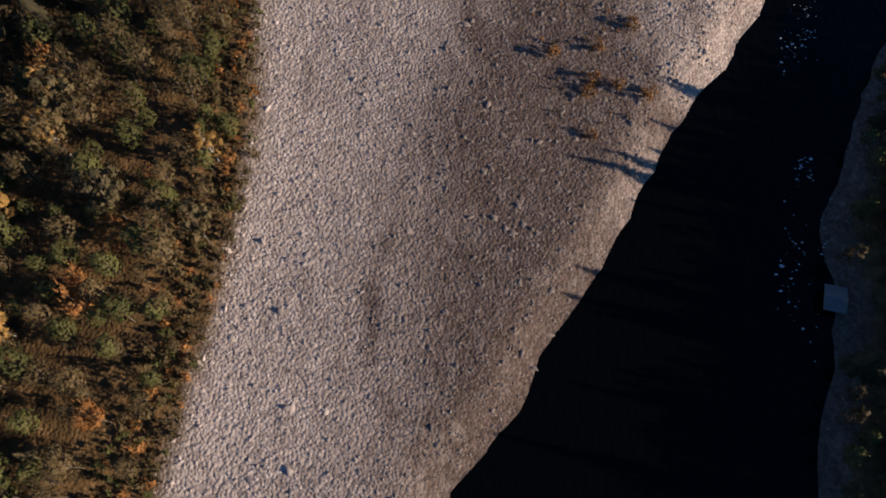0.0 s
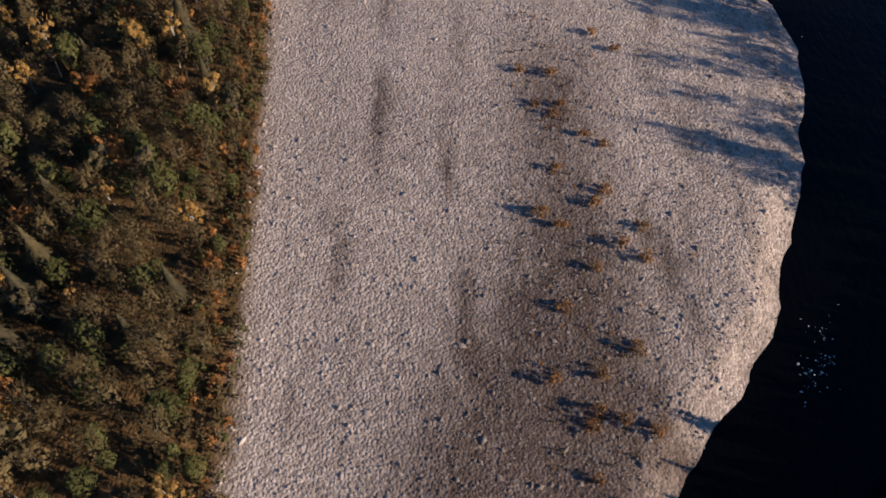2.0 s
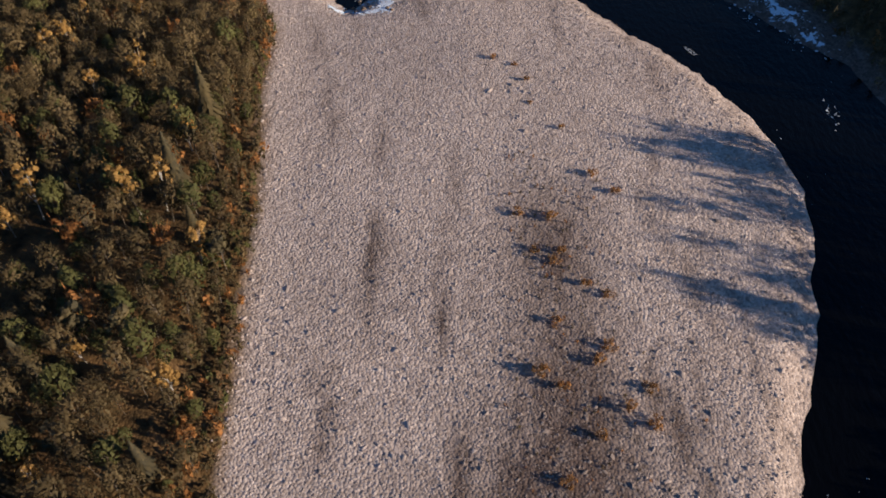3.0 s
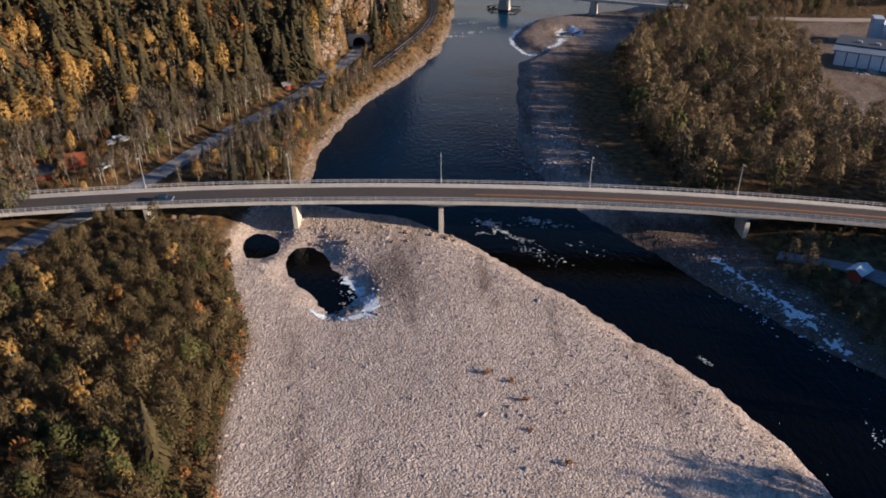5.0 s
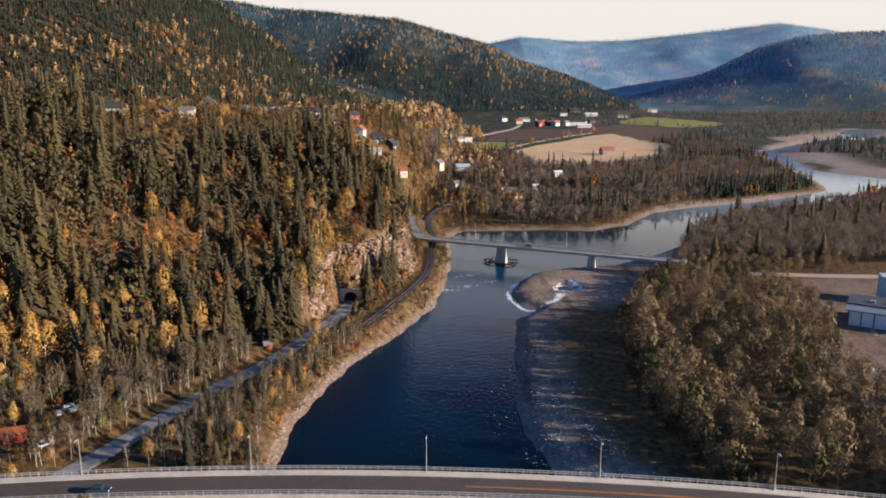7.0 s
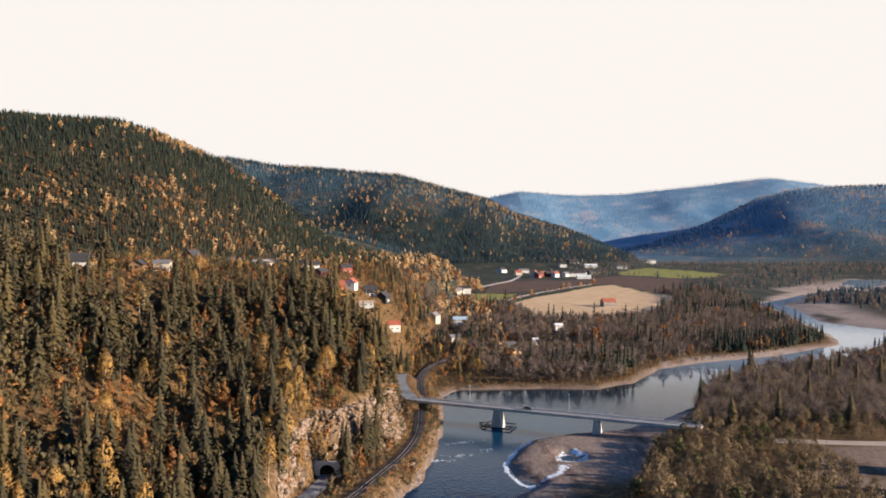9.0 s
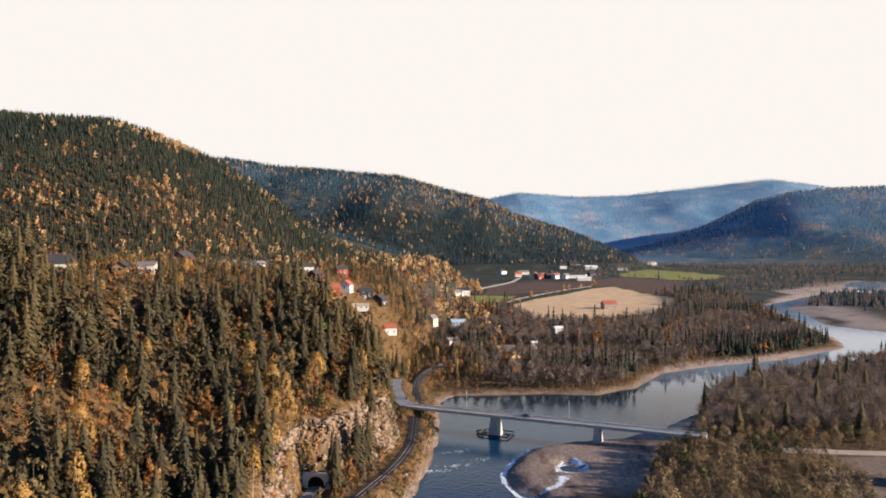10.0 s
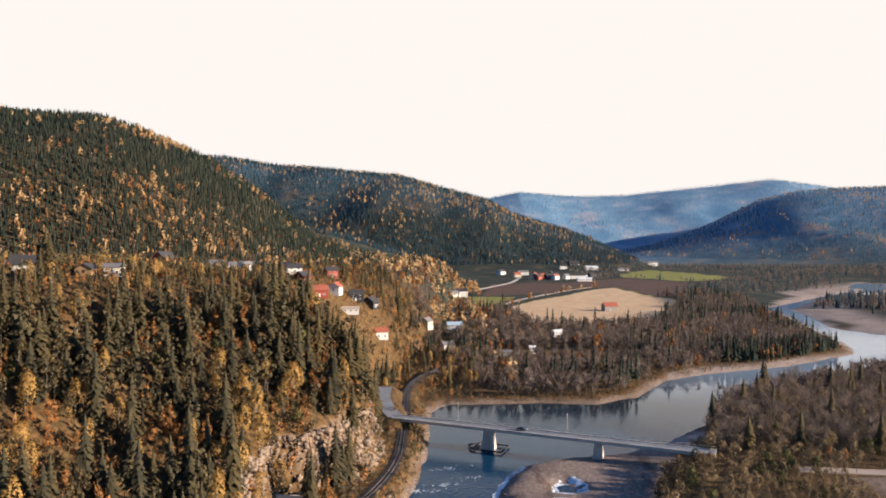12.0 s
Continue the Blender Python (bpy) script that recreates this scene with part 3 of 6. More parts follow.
def spruce(seed, levels, arms, h=14.0, r=2.5):
    rng, s = np.random.default_rng(seed), Shape()
    if levels > 3:
        stem(s, (0, 0, 0), (0, 0, h * 0.95), 0.16, 0.03, 4)
    for i in range(levels):
        f = (i + 0.5 * rng.uniform(0.2, 0.9)) / levels
        z, rad = h * (0.08 + 0.90 * f), r * (1 - f) ** 0.8 * rng.uniform(0.85, 1.12) + 0.12
        off = rng.uniform(0, 6.28)
        for k in range(arms):
            a = off + 6.283 * (k + rng.uniform(-0.3, 0.3)) / arms
            q = rad * rng.uniform(0.7, 1.15)
            d, n = np.array((np.cos(a), np.sin(a), 0)), np.array((-np.sin(a), np.cos(a), 0))
            w = q * 2.3 / arms + 0.08
            up, drop = h / levels * 0.9, q * rng.uniform(0.15, 0.45)
            v = [(0, 0, z + up), d * q * 0.6 + n * w + (0, 0, z), d * q - (0, 0, drop) + (0, 0, z), d * q * 0.6 - n * w + (0, 0, z)]
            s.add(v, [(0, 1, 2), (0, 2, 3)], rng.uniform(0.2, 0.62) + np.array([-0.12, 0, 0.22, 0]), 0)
    top = h * 1.04
    s.add([(0.25, 0, h * 0.9), (-0.12, 0.2, h * 0.9), (-0.12, -0.2, h * 0.9), (0, 0, top)], [(0, 1, 3), (1, 2, 3), (2, 0, 3)], 0.5, 0)
    return s.done()


def crowned(seed, h, n, size, rad, low=0.3, lumps=10, stem_sides=4, limbs=4, bare=0, trunk=0.12, twig=1.3):
    """A broadleaf or pine: a stem, a few limbs, and lumps of leaf clumps or bare twigs with gaps between them."""
    rng, s = np.random.default_rng(seed), Shape()
    lean = rng.normal(size=2) * 0.04 * h
    tip = (lean[0], lean[1], h * 0.86)
    stem(s, (0, 0, 0), tip, trunk, trunk * 0.25, stem_sides)
    c = rng.normal(size=(lumps, 3))
    c /= np.linalg.norm(c, axis=1)[:, None]
    c *= rng.uniform(0.35, 0.85, (lumps, 1))
    mid, half = h * (1 + low) / 2, h * (1 - low) / 2
    c = c * (rad, rad, half) + (lean[0] * 0.7, lean[1] * 0.7, mid)
    for q in c[:limbs]:
        z = max(h * low * 0.8, q[2] - 0.35 * h)
        stem(s, (lean[0] * z / h, lean[1] * z / h, z), q, trunk * 0.45, trunk * 0.12, 3)
    shade = rng.uniform(0.32, 0.66, lumps)
    if bare < n:
        pick = rng.integers(0, lumps, n - bare)
        out = rng.normal(size=(n - bare, 3))
        out /= np.linalg.norm(out, axis=1)[:, None]
        away = (c[pick] - (0, 0, mid)) / (rad, rad, half)
        out = out + 0.85 * away + (0, 0, 0.25)
        out /= np.linalg.norm(out, axis=1)[:, None]
        pos = c[pick] + out * rng.uniform(0.55, 1.1, (n - bare, 1)) * np.array((rad, rad, min(rad, half))) * (0.75 / lumps ** 0.35)
        leaves(s, rng, pos, out, size, np.clip(shade[pick] + rng.uniform(-0.06, 0.06, n - bare), 0, 1))
    if bare:
        pick = rng.integers(0, lumps, bare)
        pos = c[pick] + rng.normal(size=(bare, 3)) * (rad * 0.2, rad * 0.2, half * 0.2)
        d = (pos - (0, 0, h * low)) / (rad, rad, half) + rng.normal(size=(bare, 3)) * 0.45 + (0, 0, 0.6)
        twigs(s, rng, pos, d, twig, size * 0.22, np.clip(shade[pick] + rng.uniform(-0.15, 0.2, bare), 0, 1))
    return s.done()


def domed(seed, h, n, size, rad, low=0.1, bare=0, twig=1.0, trunk=0.1, limbs=3, sides=3):
    """A bushy broadleaf: one rounded crown with swellings and hollows, leaf clumps on its outside and twigs that stand out of it."""
    rng, s = np.random.default_rng(seed), Shape()
    lean = rng.normal(size=2) * 0.04 * h
    stem(s, (0, 0, 0), (lean[0], lean[1], h * 0.75), trunk, trunk * 0.3, sides)
    mid, half = h * (1 + low) / 2, h * (1 - low) / 2
    bulge = rng.normal(size=(7, 3)) + (0, 0, 0.5)
    bulge /= np.linalg.norm(bulge, axis=1)[:, None]
    shade = rng.uniform(0.30, 0.68, 7)
    for q in bulge[:limbs]:
        stem(s, (lean[0] * 0.5, lean[1] * 0.5, h * 0.35), q * (rad, rad, half) * 0.7 + (lean[0], lean[1], mid), trunk * 0.45, trunk * 0.12, 3)
    out = rng.normal(size=(n, 3)) + (0, 0, 0.55)
    out /= np.linalg.norm(out, axis=1)[:, None]
    near = out @ bulge.T
    k = 0.66 + 0.36 * np.clip(near.max(1), 0, 1) ** 5
    pos = out * (k * rng.uniform(0.82, 1.04, n))[:, None] * (rad, rad, half) + (lean[0], lean[1], mid)
    tint = np.clip(shade[near.argmax(1)] + rng.uniform(-0.12, 0.14, n), 0, 1)
    m = n - bare
    leaves(s, rng, pos[:m], out[:m], size, tint[:m])
    if bare:
        twigs(s, rng, pos[m:] - out[m:] * twig * 0.5, out[m:] + rng.normal(size=(bare, 3)) * 0.3 + (0, 0, 0.45), twig, size * 0.2, tint[m:])
    return s.done()


KINDS = dict(
    ridge_spruce=("ridge_spruce", "bark", "spruce_tree", "dense blue-green spruce on a far slope", "spruce tree"),
    dark_spruce=("ridge_spruce", "bark", "spruce_tree", "dark spruce standing in the valley wood", "spruce tree"),
    light_haze_spruce=("light_haze_spruce", "bark", "spruce_tree", "spruce on a distant slope, tinted bluish for haze", "spruce tree"),
    haze_spruce=("haze_spruce", "bark", "spruce_tree", "spruce on a distant slope, its dull blue painted for haze", "spruce tree"),
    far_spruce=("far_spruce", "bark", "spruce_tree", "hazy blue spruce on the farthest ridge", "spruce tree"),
    spruce=("spruce", "bark", "spruce_tree", "dark green spruce with drooping boughs", "spruce tree"),
    pine=("pine", "bark", "pine_tree", "tall pine with dull green rounded crown", "pine tree"),
    alder=("alder", "bark", "bare_tree", "nearly leafless brown alder with fine twigs", "bare tree"),
    willow=("willow", "bark", "willow_tree", "bare willow with a rounded twiggy crown, tan brightened as if sunlit", "bare tree"),
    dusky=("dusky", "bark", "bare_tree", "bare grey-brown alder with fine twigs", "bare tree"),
    bare_birch=("twigs", "birch_bark", "bare_birch_tree", "bare pale-stemmed birch with thin tan twigs", "bare tree"),
    olive=("olive", "bark", "leafy_tree", "small broadleaf tree with olive green leaves", "tree"),
    birch=("birch", "birch_bark", "birch_tree", "white-stemmed birch with golden yellow leaves", "birch tree"),
    pale_birch=("pale_birch", "birch_bark", "birch_tree", "birch with pale golden leaves on a far slope", "birch tree"),
    orange=("orange", "bark", "autumn_tree", "small broadleaf tree with rusty orange leaves", "autumn tree"),
)
NEAR = dict(
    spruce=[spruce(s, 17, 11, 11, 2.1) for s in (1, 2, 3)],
    pine=[crowned(s, 12, 330, 0.42, 2.2, 0.35, 16) for s in (4, 5)],
    alder=[domed(s, 8.5, 360, 0.24, r, 0.12, 190, 1.0, 0.08, 5) for s, r in ((6, 1.9), (7, 2.3), (8, 1.7), (9, 2.1))],
    olive=[domed(s, 7.5, 340, 0.27, 1.9, 0.15, 90, 0.8, 0.09, 4) for s in (10, 11)],
    birch=[crowned(s, 10, 520, 0.29, 2.2, 0.25, 20, 5, 8, bare=50, trunk=0.12, twig=0.8) for s in (12, 13, 14)],
    orange=[crowned(s, 7, 340, 0.28, 1.7, 0.2, 14, 4, 6, bare=90, trunk=0.08, twig=0.9) for s in (15, 16)],
)
MID = dict(
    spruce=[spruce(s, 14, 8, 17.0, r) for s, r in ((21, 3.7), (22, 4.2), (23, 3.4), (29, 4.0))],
    bare_birch=[crowned(s, 11.5, 150, 0.36, 1.8, 0.28, 15, 3, 4, bare=105, trunk=0.11, twig=1.7) for s in (71, 72, 73)],
    willow=[domed(s, 10, 330, 0.32, r, 0.06, 190, 1.3, 0.12, 2) for s, r in ((61, 2.6), (62, 3.1), (63, 2.3), (64, 2.8))],
    pine=[crowned(s, 15.5, 215, 0.50, 2.8, 0.18, 16, 3, 2) for s in (24, 25, 38)],
    alder=[domed(s, 10, 190, 0.40, 2.3, 0.12, 100, 1.4, 0.12, 2) for s in (26, 27, 28)],
    olive=[domed(s, 9, 210, 0.42, 2.4, 0.12, 70, 1.2, 0.1, 2) for s in (30, 31)],
    birch=[domed(s, 13, 420, 0.34, 2.5, 0.12, 40, 0.9, 0.11, 3) for s in (32, 33, 37)],
    orange=[crowned(s, 9, 250, 0.36, 2.1, 0.15, 13, 3, 2, bare=50, twig=1.1) for s in (35, 36)],
)
BUSH = {k: [crowned(s, 8.5, 46, 1.0, 2.6, 0.05, 8, 3, 0, bare=22, twig=2.4) for s in (81, 82, 83)] for k in ("alder", "orange", "olive", "willow", "birch", "pine")}
FAR = dict(
    spruce=[spruce(s, 5, 5, 15, 2.7) for s in (41, 42)],
    willow=[crowned(s, 9, 50, 0.95, 2.7, 0.1, 9, 3, 0, bare=30, trunk=0.15, twig=2.5) for s in (66, 67)],
    alder=[crowned(s, 9, 46, 1.05, 2.7, 0.1, 8, 3, 0, bare=24, trunk=0.15, twig=2.4) for s in (46, 47)],
    birch=[crowned(s, 16, 40, 1.8, 3.7, 0.08, 9, 3, 0) for s in (52, 53)],
    orange=[crowned(s, 12.5, 38, 1.55, 3.1, 0.08, 8, 3, 0) for s in (55, 56)],
)
FAR["dusky"] = [crowned(s, 9, 56, 0.85, 2.6, 0.1, 11, 3, 0, bare=42, trunk=0.15, twig=2.7) for s in (68, 69, 70)]
MID["dusky"] = [crowned(s, 10, 190, 0.36, 2.8, 0.08, 10, 3, 2, bare=150, trunk=0.12, twig=1.8) for s in (65, 74, 75)]


def fir_cone(seed, h, r):
    """A far spruce: three ragged tiers of boughs."""
    rng, s = np.random.default_rng(seed), Shape()
    for z0, z1, q in ((0.04, 0.62, 1.0), (0.30, 0.84, 0.72), (0.58, 1.0, 0.42)):
        a = np.arange(4) * math.pi / 2 + rng.uniform(0, 1.5)
        k = r * q * rng.uniform(0.75, 1.2, 4)
        ring = np.stack([np.cos(a) * k, np.sin(a) * k, h * (z0 + rng.uniform(-0.04, 0.04, 4))], -1)
        s.add(np.concatenate([ring, [(0, 0, h * z1)]]), [(i, (i + 1) % 4, 4) for i in range(4)], rng.uniform(0.2, 0.6), 0)
    return s.done()


FAR["pale_birch"], FAR["dark_spruce"] = FAR["birch"], FAR["spruce"]
FAR["ridge_spruce"] = FAR["light_haze_spruce"] = FAR["far_spruce"] = FAR["haze_spruce"] = [fir_cone(s, 15, r) for s, r in ((43, 2.3), (48, 2.8), (49, 2.0))]


def grid_points(seed, x0, x1, y0, y1, gap):
    rng = np.random.default_rng(seed)
    a, b = np.meshgrid(np.arange(x0, x1, gap), np.arange(y0, y1, gap))
    n = a.size
    return rng, a.ravel() + rng.uniform(-0.48, 0.48, n) * gap, b.ravel() + rng.uniform(-0.48, 0.48, n) * gap


def clear_of_ways(x, y):
    ok = (line_distance(x, y, ROAD) > 4.3) & (line_distance(x, y, RAIL) > 4.5) & (line_distance(x, y, JUNCTION) > 6)
    side = (x + 60) * 0.93 + (y - 55) * -0.37
    ok &= ~((line_distance(x, y, ROAD) < 9.5) & (side > 0) & (y < 120))
    for cx, cy, r in CLEARINGS:
        ok &= np.hypot(x - cx, y - cy) > r
    for h in HOUSES:
        if 180 < h[1] < 620:
            far = 50 if h[1] < 320 else 130
            e = Vector((-20 - h[0], -95 - h[1])).normalized() * far
            ok &= line_distance(x, y, [(h[0], h[1]), (h[0] + e.x, h[1] + e.y)]) > h[2] * 0.33 + 0.5
    return ok


def single(kind, shape, index, x, y, z, s, tall, turn, group):
    crown, trunk, name, label, category = KINDS[kind]
    key = (kind, id(shape))
    if key not in single.made:
        pair = []
        for mi, pn, mt in ((0, "crown", crown), (1, "trunk", trunk)):
            f = shape.F[shape.MI == mi]
            used, inv = np.unique(f, return_inverse=True)
            pair.append(raw_mesh(pn, shape.V[used], inv.reshape(-1, 3), [M[mt]], tint=shape.T[used]))
        single.made[key] = pair
    root = new(name)
    root.empty_display_size = 0.5
    root.matrix_basis = Matrix.LocRotScale((x, y, z - 0.15), Euler((0, 0, turn)), (s, s, s * tall))
    tagged(root, label, category, group)
    for pn, me in zip(("crown", "trunk"), single.made[key]):
        new(pn, me).parent = root
single.made = {}


def plant(group, protos, rng, x, y, kinds, weights, scale=(0.75, 1.25), centre=None, singles=0, patch=0.0, dwarf=None):
    """Plant trees at the points: those round the centre are things of their own, the rest one wood of each kind."""
    if len(x) == 0:
        return
    z = height(x, y)
    w = np.broadcast_to(np.asarray(weights, float), (len(x), len(kinds)))
    r = rng.uniform(size=len(x))
    if patch:
        r = (r + patch * fractal(x, y, 60, 31)) % 1.0
    which = ((np.cumsum(w, 1) / w.sum(1)[:, None]) < r[:, None]).sum(1)
    size, tall, turn, tree = rng.uniform(*scale, len(x)), rng.uniform(0.85, 1.2, len(x)), rng.uniform(0, 6.283, len(x)), rng.uniform(-0.36, 0.36, len(x))
    var = rng.integers(0, 99, len(x))
    if dwarf is not None:
        size = size * dwarf
    alone = np.zeros(len(x), bool)
    if singles:
        alone[np.argsort(np.hypot(x - centre[0], y - centre[1]))[:singles]] = True
        for i in np.nonzero(alone)[0]:
            k = kinds[which[i]]
            single(k, protos[k][var[i] % len(protos[k])], i, x[i], y[i], z[i], size[i], tall[i], turn[i], group)
    for ki, k in enumerate(kinds):
        V, F, T, MI, base = [], [], [], [], 0
        for pi, p in enumerate(protos[k]):
            sel = np.nonzero((which == ki) & (var % len(protos[k]) == pi) & ~alone)[0]
            if not len(sel):
                continue
            c, s = np.cos(turn[sel])[:, None], np.sin(turn[sel])[:, None]
            q = p.V[None] * size[sel][:, None, None]
            out = np.stack([q[..., 0] * c - q[..., 1] * s + x[sel][:, None], q[..., 0] * s + q[..., 1] * c + y[sel][:, None],
                            q[..., 2] * tall[sel][:, None] + z[sel][:, None] - 0.15], -1)
            n = len(p.V)
            V.append(out.reshape(-1, 3))
            F.append((p.F[None] + (np.arange(len(sel)) * n)[:, None, None] + base).reshape(-1, 3))
            T.append((np.clip(p.T[None] + tree[sel][:, None] + 0.17, 0, 1.1)).ravel())
            MI.append(np.tile(p.MI, len(sel)))
            base += n * len(sel)
        if V:
            crown, trunk, name, label, category = KINDS[k]
            ob = new(name.replace("_tree", "_wood"), raw_mesh(name, np.concatenate(V), np.concatenate(F), [M[crown], M[trunk]], np.concatenate(MI), np.concatenate(T)))
            tagged(ob, "wood of " + label.replace("spruce with", "spruces with").replace("alder with", "alders with"), "woodland", group, "stuff")


HOUSES = [  # x, y, width, depth, wall height, roof rise, turn, wall, roof, what
    (-144, 200, 10, 7, 3.8, 2.4, 12, "white", "dark", "white wooden house with a dark roof"), (-157, 214, 8, 6, 2.6, 1.8, 8, "white", "dark", "low white garage beside a house"),
    (-167, 236, 10, 8, 4.8, 2.6, 20, "maroon", "dark", "dark red wooden house among trees"), (-119, 192, 5, 6, 3.0, 1.8, 90, "timber", "dark", "small honey-coloured timber cabin"),
    (-111, 197, 6.5, 6, 3.6, 1.2, 10, "cream", "grey", "two-storey cream house with many windows"), (-149, 346, 12, 9, 5.5, 4.0, 80, "red", "dark", "bright red barn with a dark gable roof"),
    (-153, 300, 6, 5, 3.0, 1.6, 0, "white", "dark", "small white house between spruces"), (-139, 430, 16, 8, 3.6, 2.2, 15, "white", "grey", "long white house by the meadow"),
    (-133, 468, 12, 8, 4.8, 2.6, -10, "white", "grey", "white house with a grey roof"), (-121, 455, 9, 7, 4.5, 2.2, 30, "white", "dark", "white house above the village slope"), (-106, 480, 9, 7, 4.5, 2.4, 0, "white", "dark", "white house beside spruces"),
    (-62, 363, 9, 7, 4.2, 2.6, 15, "red", "red", "red cottage on the village slope"), (-56, 385, 8, 7, 4.8, 2.6, 80, "white", "red", "white cottage with a red roof"),
    (-45, 401, 9, 8, 4.4, 2.6, 10, "dark", "dark", "black-stained house with a dark roof"), (-47, 377, 13, 7, 2.8, 1.0, 8, "white", "tan", "low pale house with a flat tan roof"), (-37, 415, 9, 8, 4.2, 2.8, 70, "dark", "dark", "dark house with white window frames"),
    (-3, 520, 8, 8, 6.0, 3.0, 60, "cream", "grey", "tall cream house on the valley edge"), (20, 575, 13, 8, 5.0, 2.4, 5, "white", "blue", "white house with a pale blue roof"), (14, 470, 9, 7, 4.0, 2.2, 30, "white", "grey", "white house between bare trees"),
    (31, 900, 16, 12, 8.0, 3.0, 10, "white", "dark", "large white farmhouse beside a green field"), (22, 860, 12, 9, 5.5, 3.0, 40, "white", "grey", "white farm outbuilding with grey roof"),
    (105, 537, 8, 5, 5.0, 1.2, 20, "white", "white", "white shed in the valley wood"), (75, 453, 4, 4, 5.0, 0.8, 5, "white", "white", "narrow white hut in a clearing"), (56, 442, 6, 4, 3.4, 1.0, 0, "grey", "grey", "grey shed in a clearing"),
    (191, 737, 15, 10, 6.0, 3.6, 12, "greywood", "red", "weathered hay barn with a red roof alone in a stubble field"),
    (-97, 21, 4.6, 4.0, 2.0, 1.3, 25, "red", "orange", "small red cabin with an orange roof"), (-102, 14, 5, 4, 2.2, 1.3, 10, "maroon", "dark", "dark red garden hut beside the cabin"), (-53, 87, 2.6, 2.0, 1.6, 0.6, 30, "red", "grey", "little red shed by the road"),
    # boathouse painted grey instead of white, for the shade it stands in
    (85, -34, 3.6, 2.6, 2.0, 0.7, 35, "red", "white", "small red hut with a white roof"), (41.6, -191.5, 1.7, 2.3, 1.4, 0.2, -14, "grey", "grey", "boathouse with a ribbed roof at the water, greyed to look shaded"),
    (170, 1480, 22, 12, 6, 3.5, 10, "white", "grey", "white farm building below the ridge"), (125, 1490, 18, 12, 7, 4, 50, "white", "dark", "white farmhouse below the ridge"), (258, 1340, 30, 14, 7, 4, 8, "white", "dark", "long white farm building"),
    (258, 1262, 26, 10, 5, 2, 5, "white", "white", "low white greenhouse in the far village"), (178, 1300, 16, 12, 7, 4, 60, "red", "dark", "red farmhouse in the far village"), (205, 1330, 18, 12, 7, 4, 20, "maroon", "dark", "dark red barn in the far village"), (225, 1380, 16, 12, 7, 4, 80, "white", "dark", "white house in the far village"),
    (352, 1690, 30, 14, 7, 3, 6, "white", "white", "white shed hall by a green field"), (425, 1680, 24, 10, 5, 3, 4, "white", "grey", "low white hall by a green field"), (560, 1930, 26, 14, 8, 4, 10, "white", "grey", "white farm far up the valley"), (300, 1410, 16, 10, 6, 3, 30, "dark", "dark", "dark barn in the far village"),
    (181, 1333, 14, 10, 6, 4, 25, "white", "dark", "white house at the edge of the far village"),
    (222, 1438, 14, 10, 6, 4, 70, "maroon", "dark", "dark red house in the far village"),
    (255, 1354, 16, 8, 5, 2, 6, "white", "white", "low white shed in the far village"),
    (272, 1357, 18, 8, 5, 2, 4, "white", "white", "long low white shed in the far village"),
    (214, 1316, 12, 10, 7, 4, 40, "white", "red", "white house with a red gable roof"),
    (285, 1690, 18, 12, 7, 4, 10, "white", "dark", "white farmhouse above the village"),
    (319, 1740, 26, 14, 8, 4, 12, "dark", "dark", "dark barn beside a white hall"),
    (168, 1300, 12, 9, 6, 4, 80, "cream", "dark", "cream house by the village road"),
    (196, 1352, 12, 9, 6, 4, 15, "red", "red", "red house with a red roof"),
    (236, 1330, 12, 9, 6, 4, 45, "white", "grey", "white house between gardens"),
    (605, 1003, 16, 10, 7, 4, 10, "white", "grey", "white farmhouse by the far channel"),
    (608, 975, 22, 8, 4, 2, 0, "white", "white", "low pale shed by the far channel"),
    (-84, 395, 9, 7, 4.5, 2.4, 20, "white", "dark", "white cottage half hidden by trees"),
    (-74, 372, 8, 7, 4.2, 2.4, 60, "maroon", "dark", "dark red cottage on the slope"),
    (-28, 392, 8, 7, 4.2, 2.4, 15, "white", "red", "white cottage with a tiled roof"),
    (-150, 448, 10, 8, 4.8, 2.6, 5, "white", "grey", "white villa beside the meadow"),
    (-158, 455, 9, 7, 4.5, 2.4, 40, "cream", "dark", "cream villa beside the meadow"),
    (-128, 445, 9, 7, 4.5, 2.2, 70, "white", "grey", "white villa with a grey roof"),
    (-88, 500, 9, 7, 4.5, 2.4, 10, "cream", "dark", "cream house on the village slope"),
    (-66, 430, 8, 7, 4.5, 2.4, 30, "red", "dark", "red house on the village slope"),
    (150, 1390, 14, 10, 6, 4, 15, "cream", "red", "cream house in the far village"), (185, 1400, 14, 10, 6, 4, 70, "white", "red", "white house with a red roof in the far village"),
]
CLEARINGS = [(-33, 132, 7), (-88, 34, 8), (-89, 20, 7), (172, 122, 33), (66, 444, 15), (-59, -9, 6), (88, -33, 7)]
CLEARINGS += [(h[0], h[1] - 2 - 0.10 * h[2], h[2] * 0.6 + 4 + 0.012 * max(h[1], 0)) for h in HOUSES]
CLEARINGS += [(h[0] + 3, h[1] - 14, 8) for h in HOUSES if 150 < h[1] < 620]
ALL = ["spruce", "pine", "alder", "olive", "birch", "orange"]

# flood forest beside the gravel bar
BIRCHES = [(-48.5, -166, 0.8), (-48, -172.5, 0.78), (-47, -150, 0.5), (-53, -77, 0.95), (-70, -66, 0.85), (-73, -69, 0.8), (-75, -44, 0.8), (-47, -133, 0.55)]
rng, x, y = grid_points(100, -92, -24, -246, -14, 3.05)
keep = (x < treeline(y) - 1.0 - 1.6 * rng.uniform(size=len(x))) & clear_of_ways(x, y)
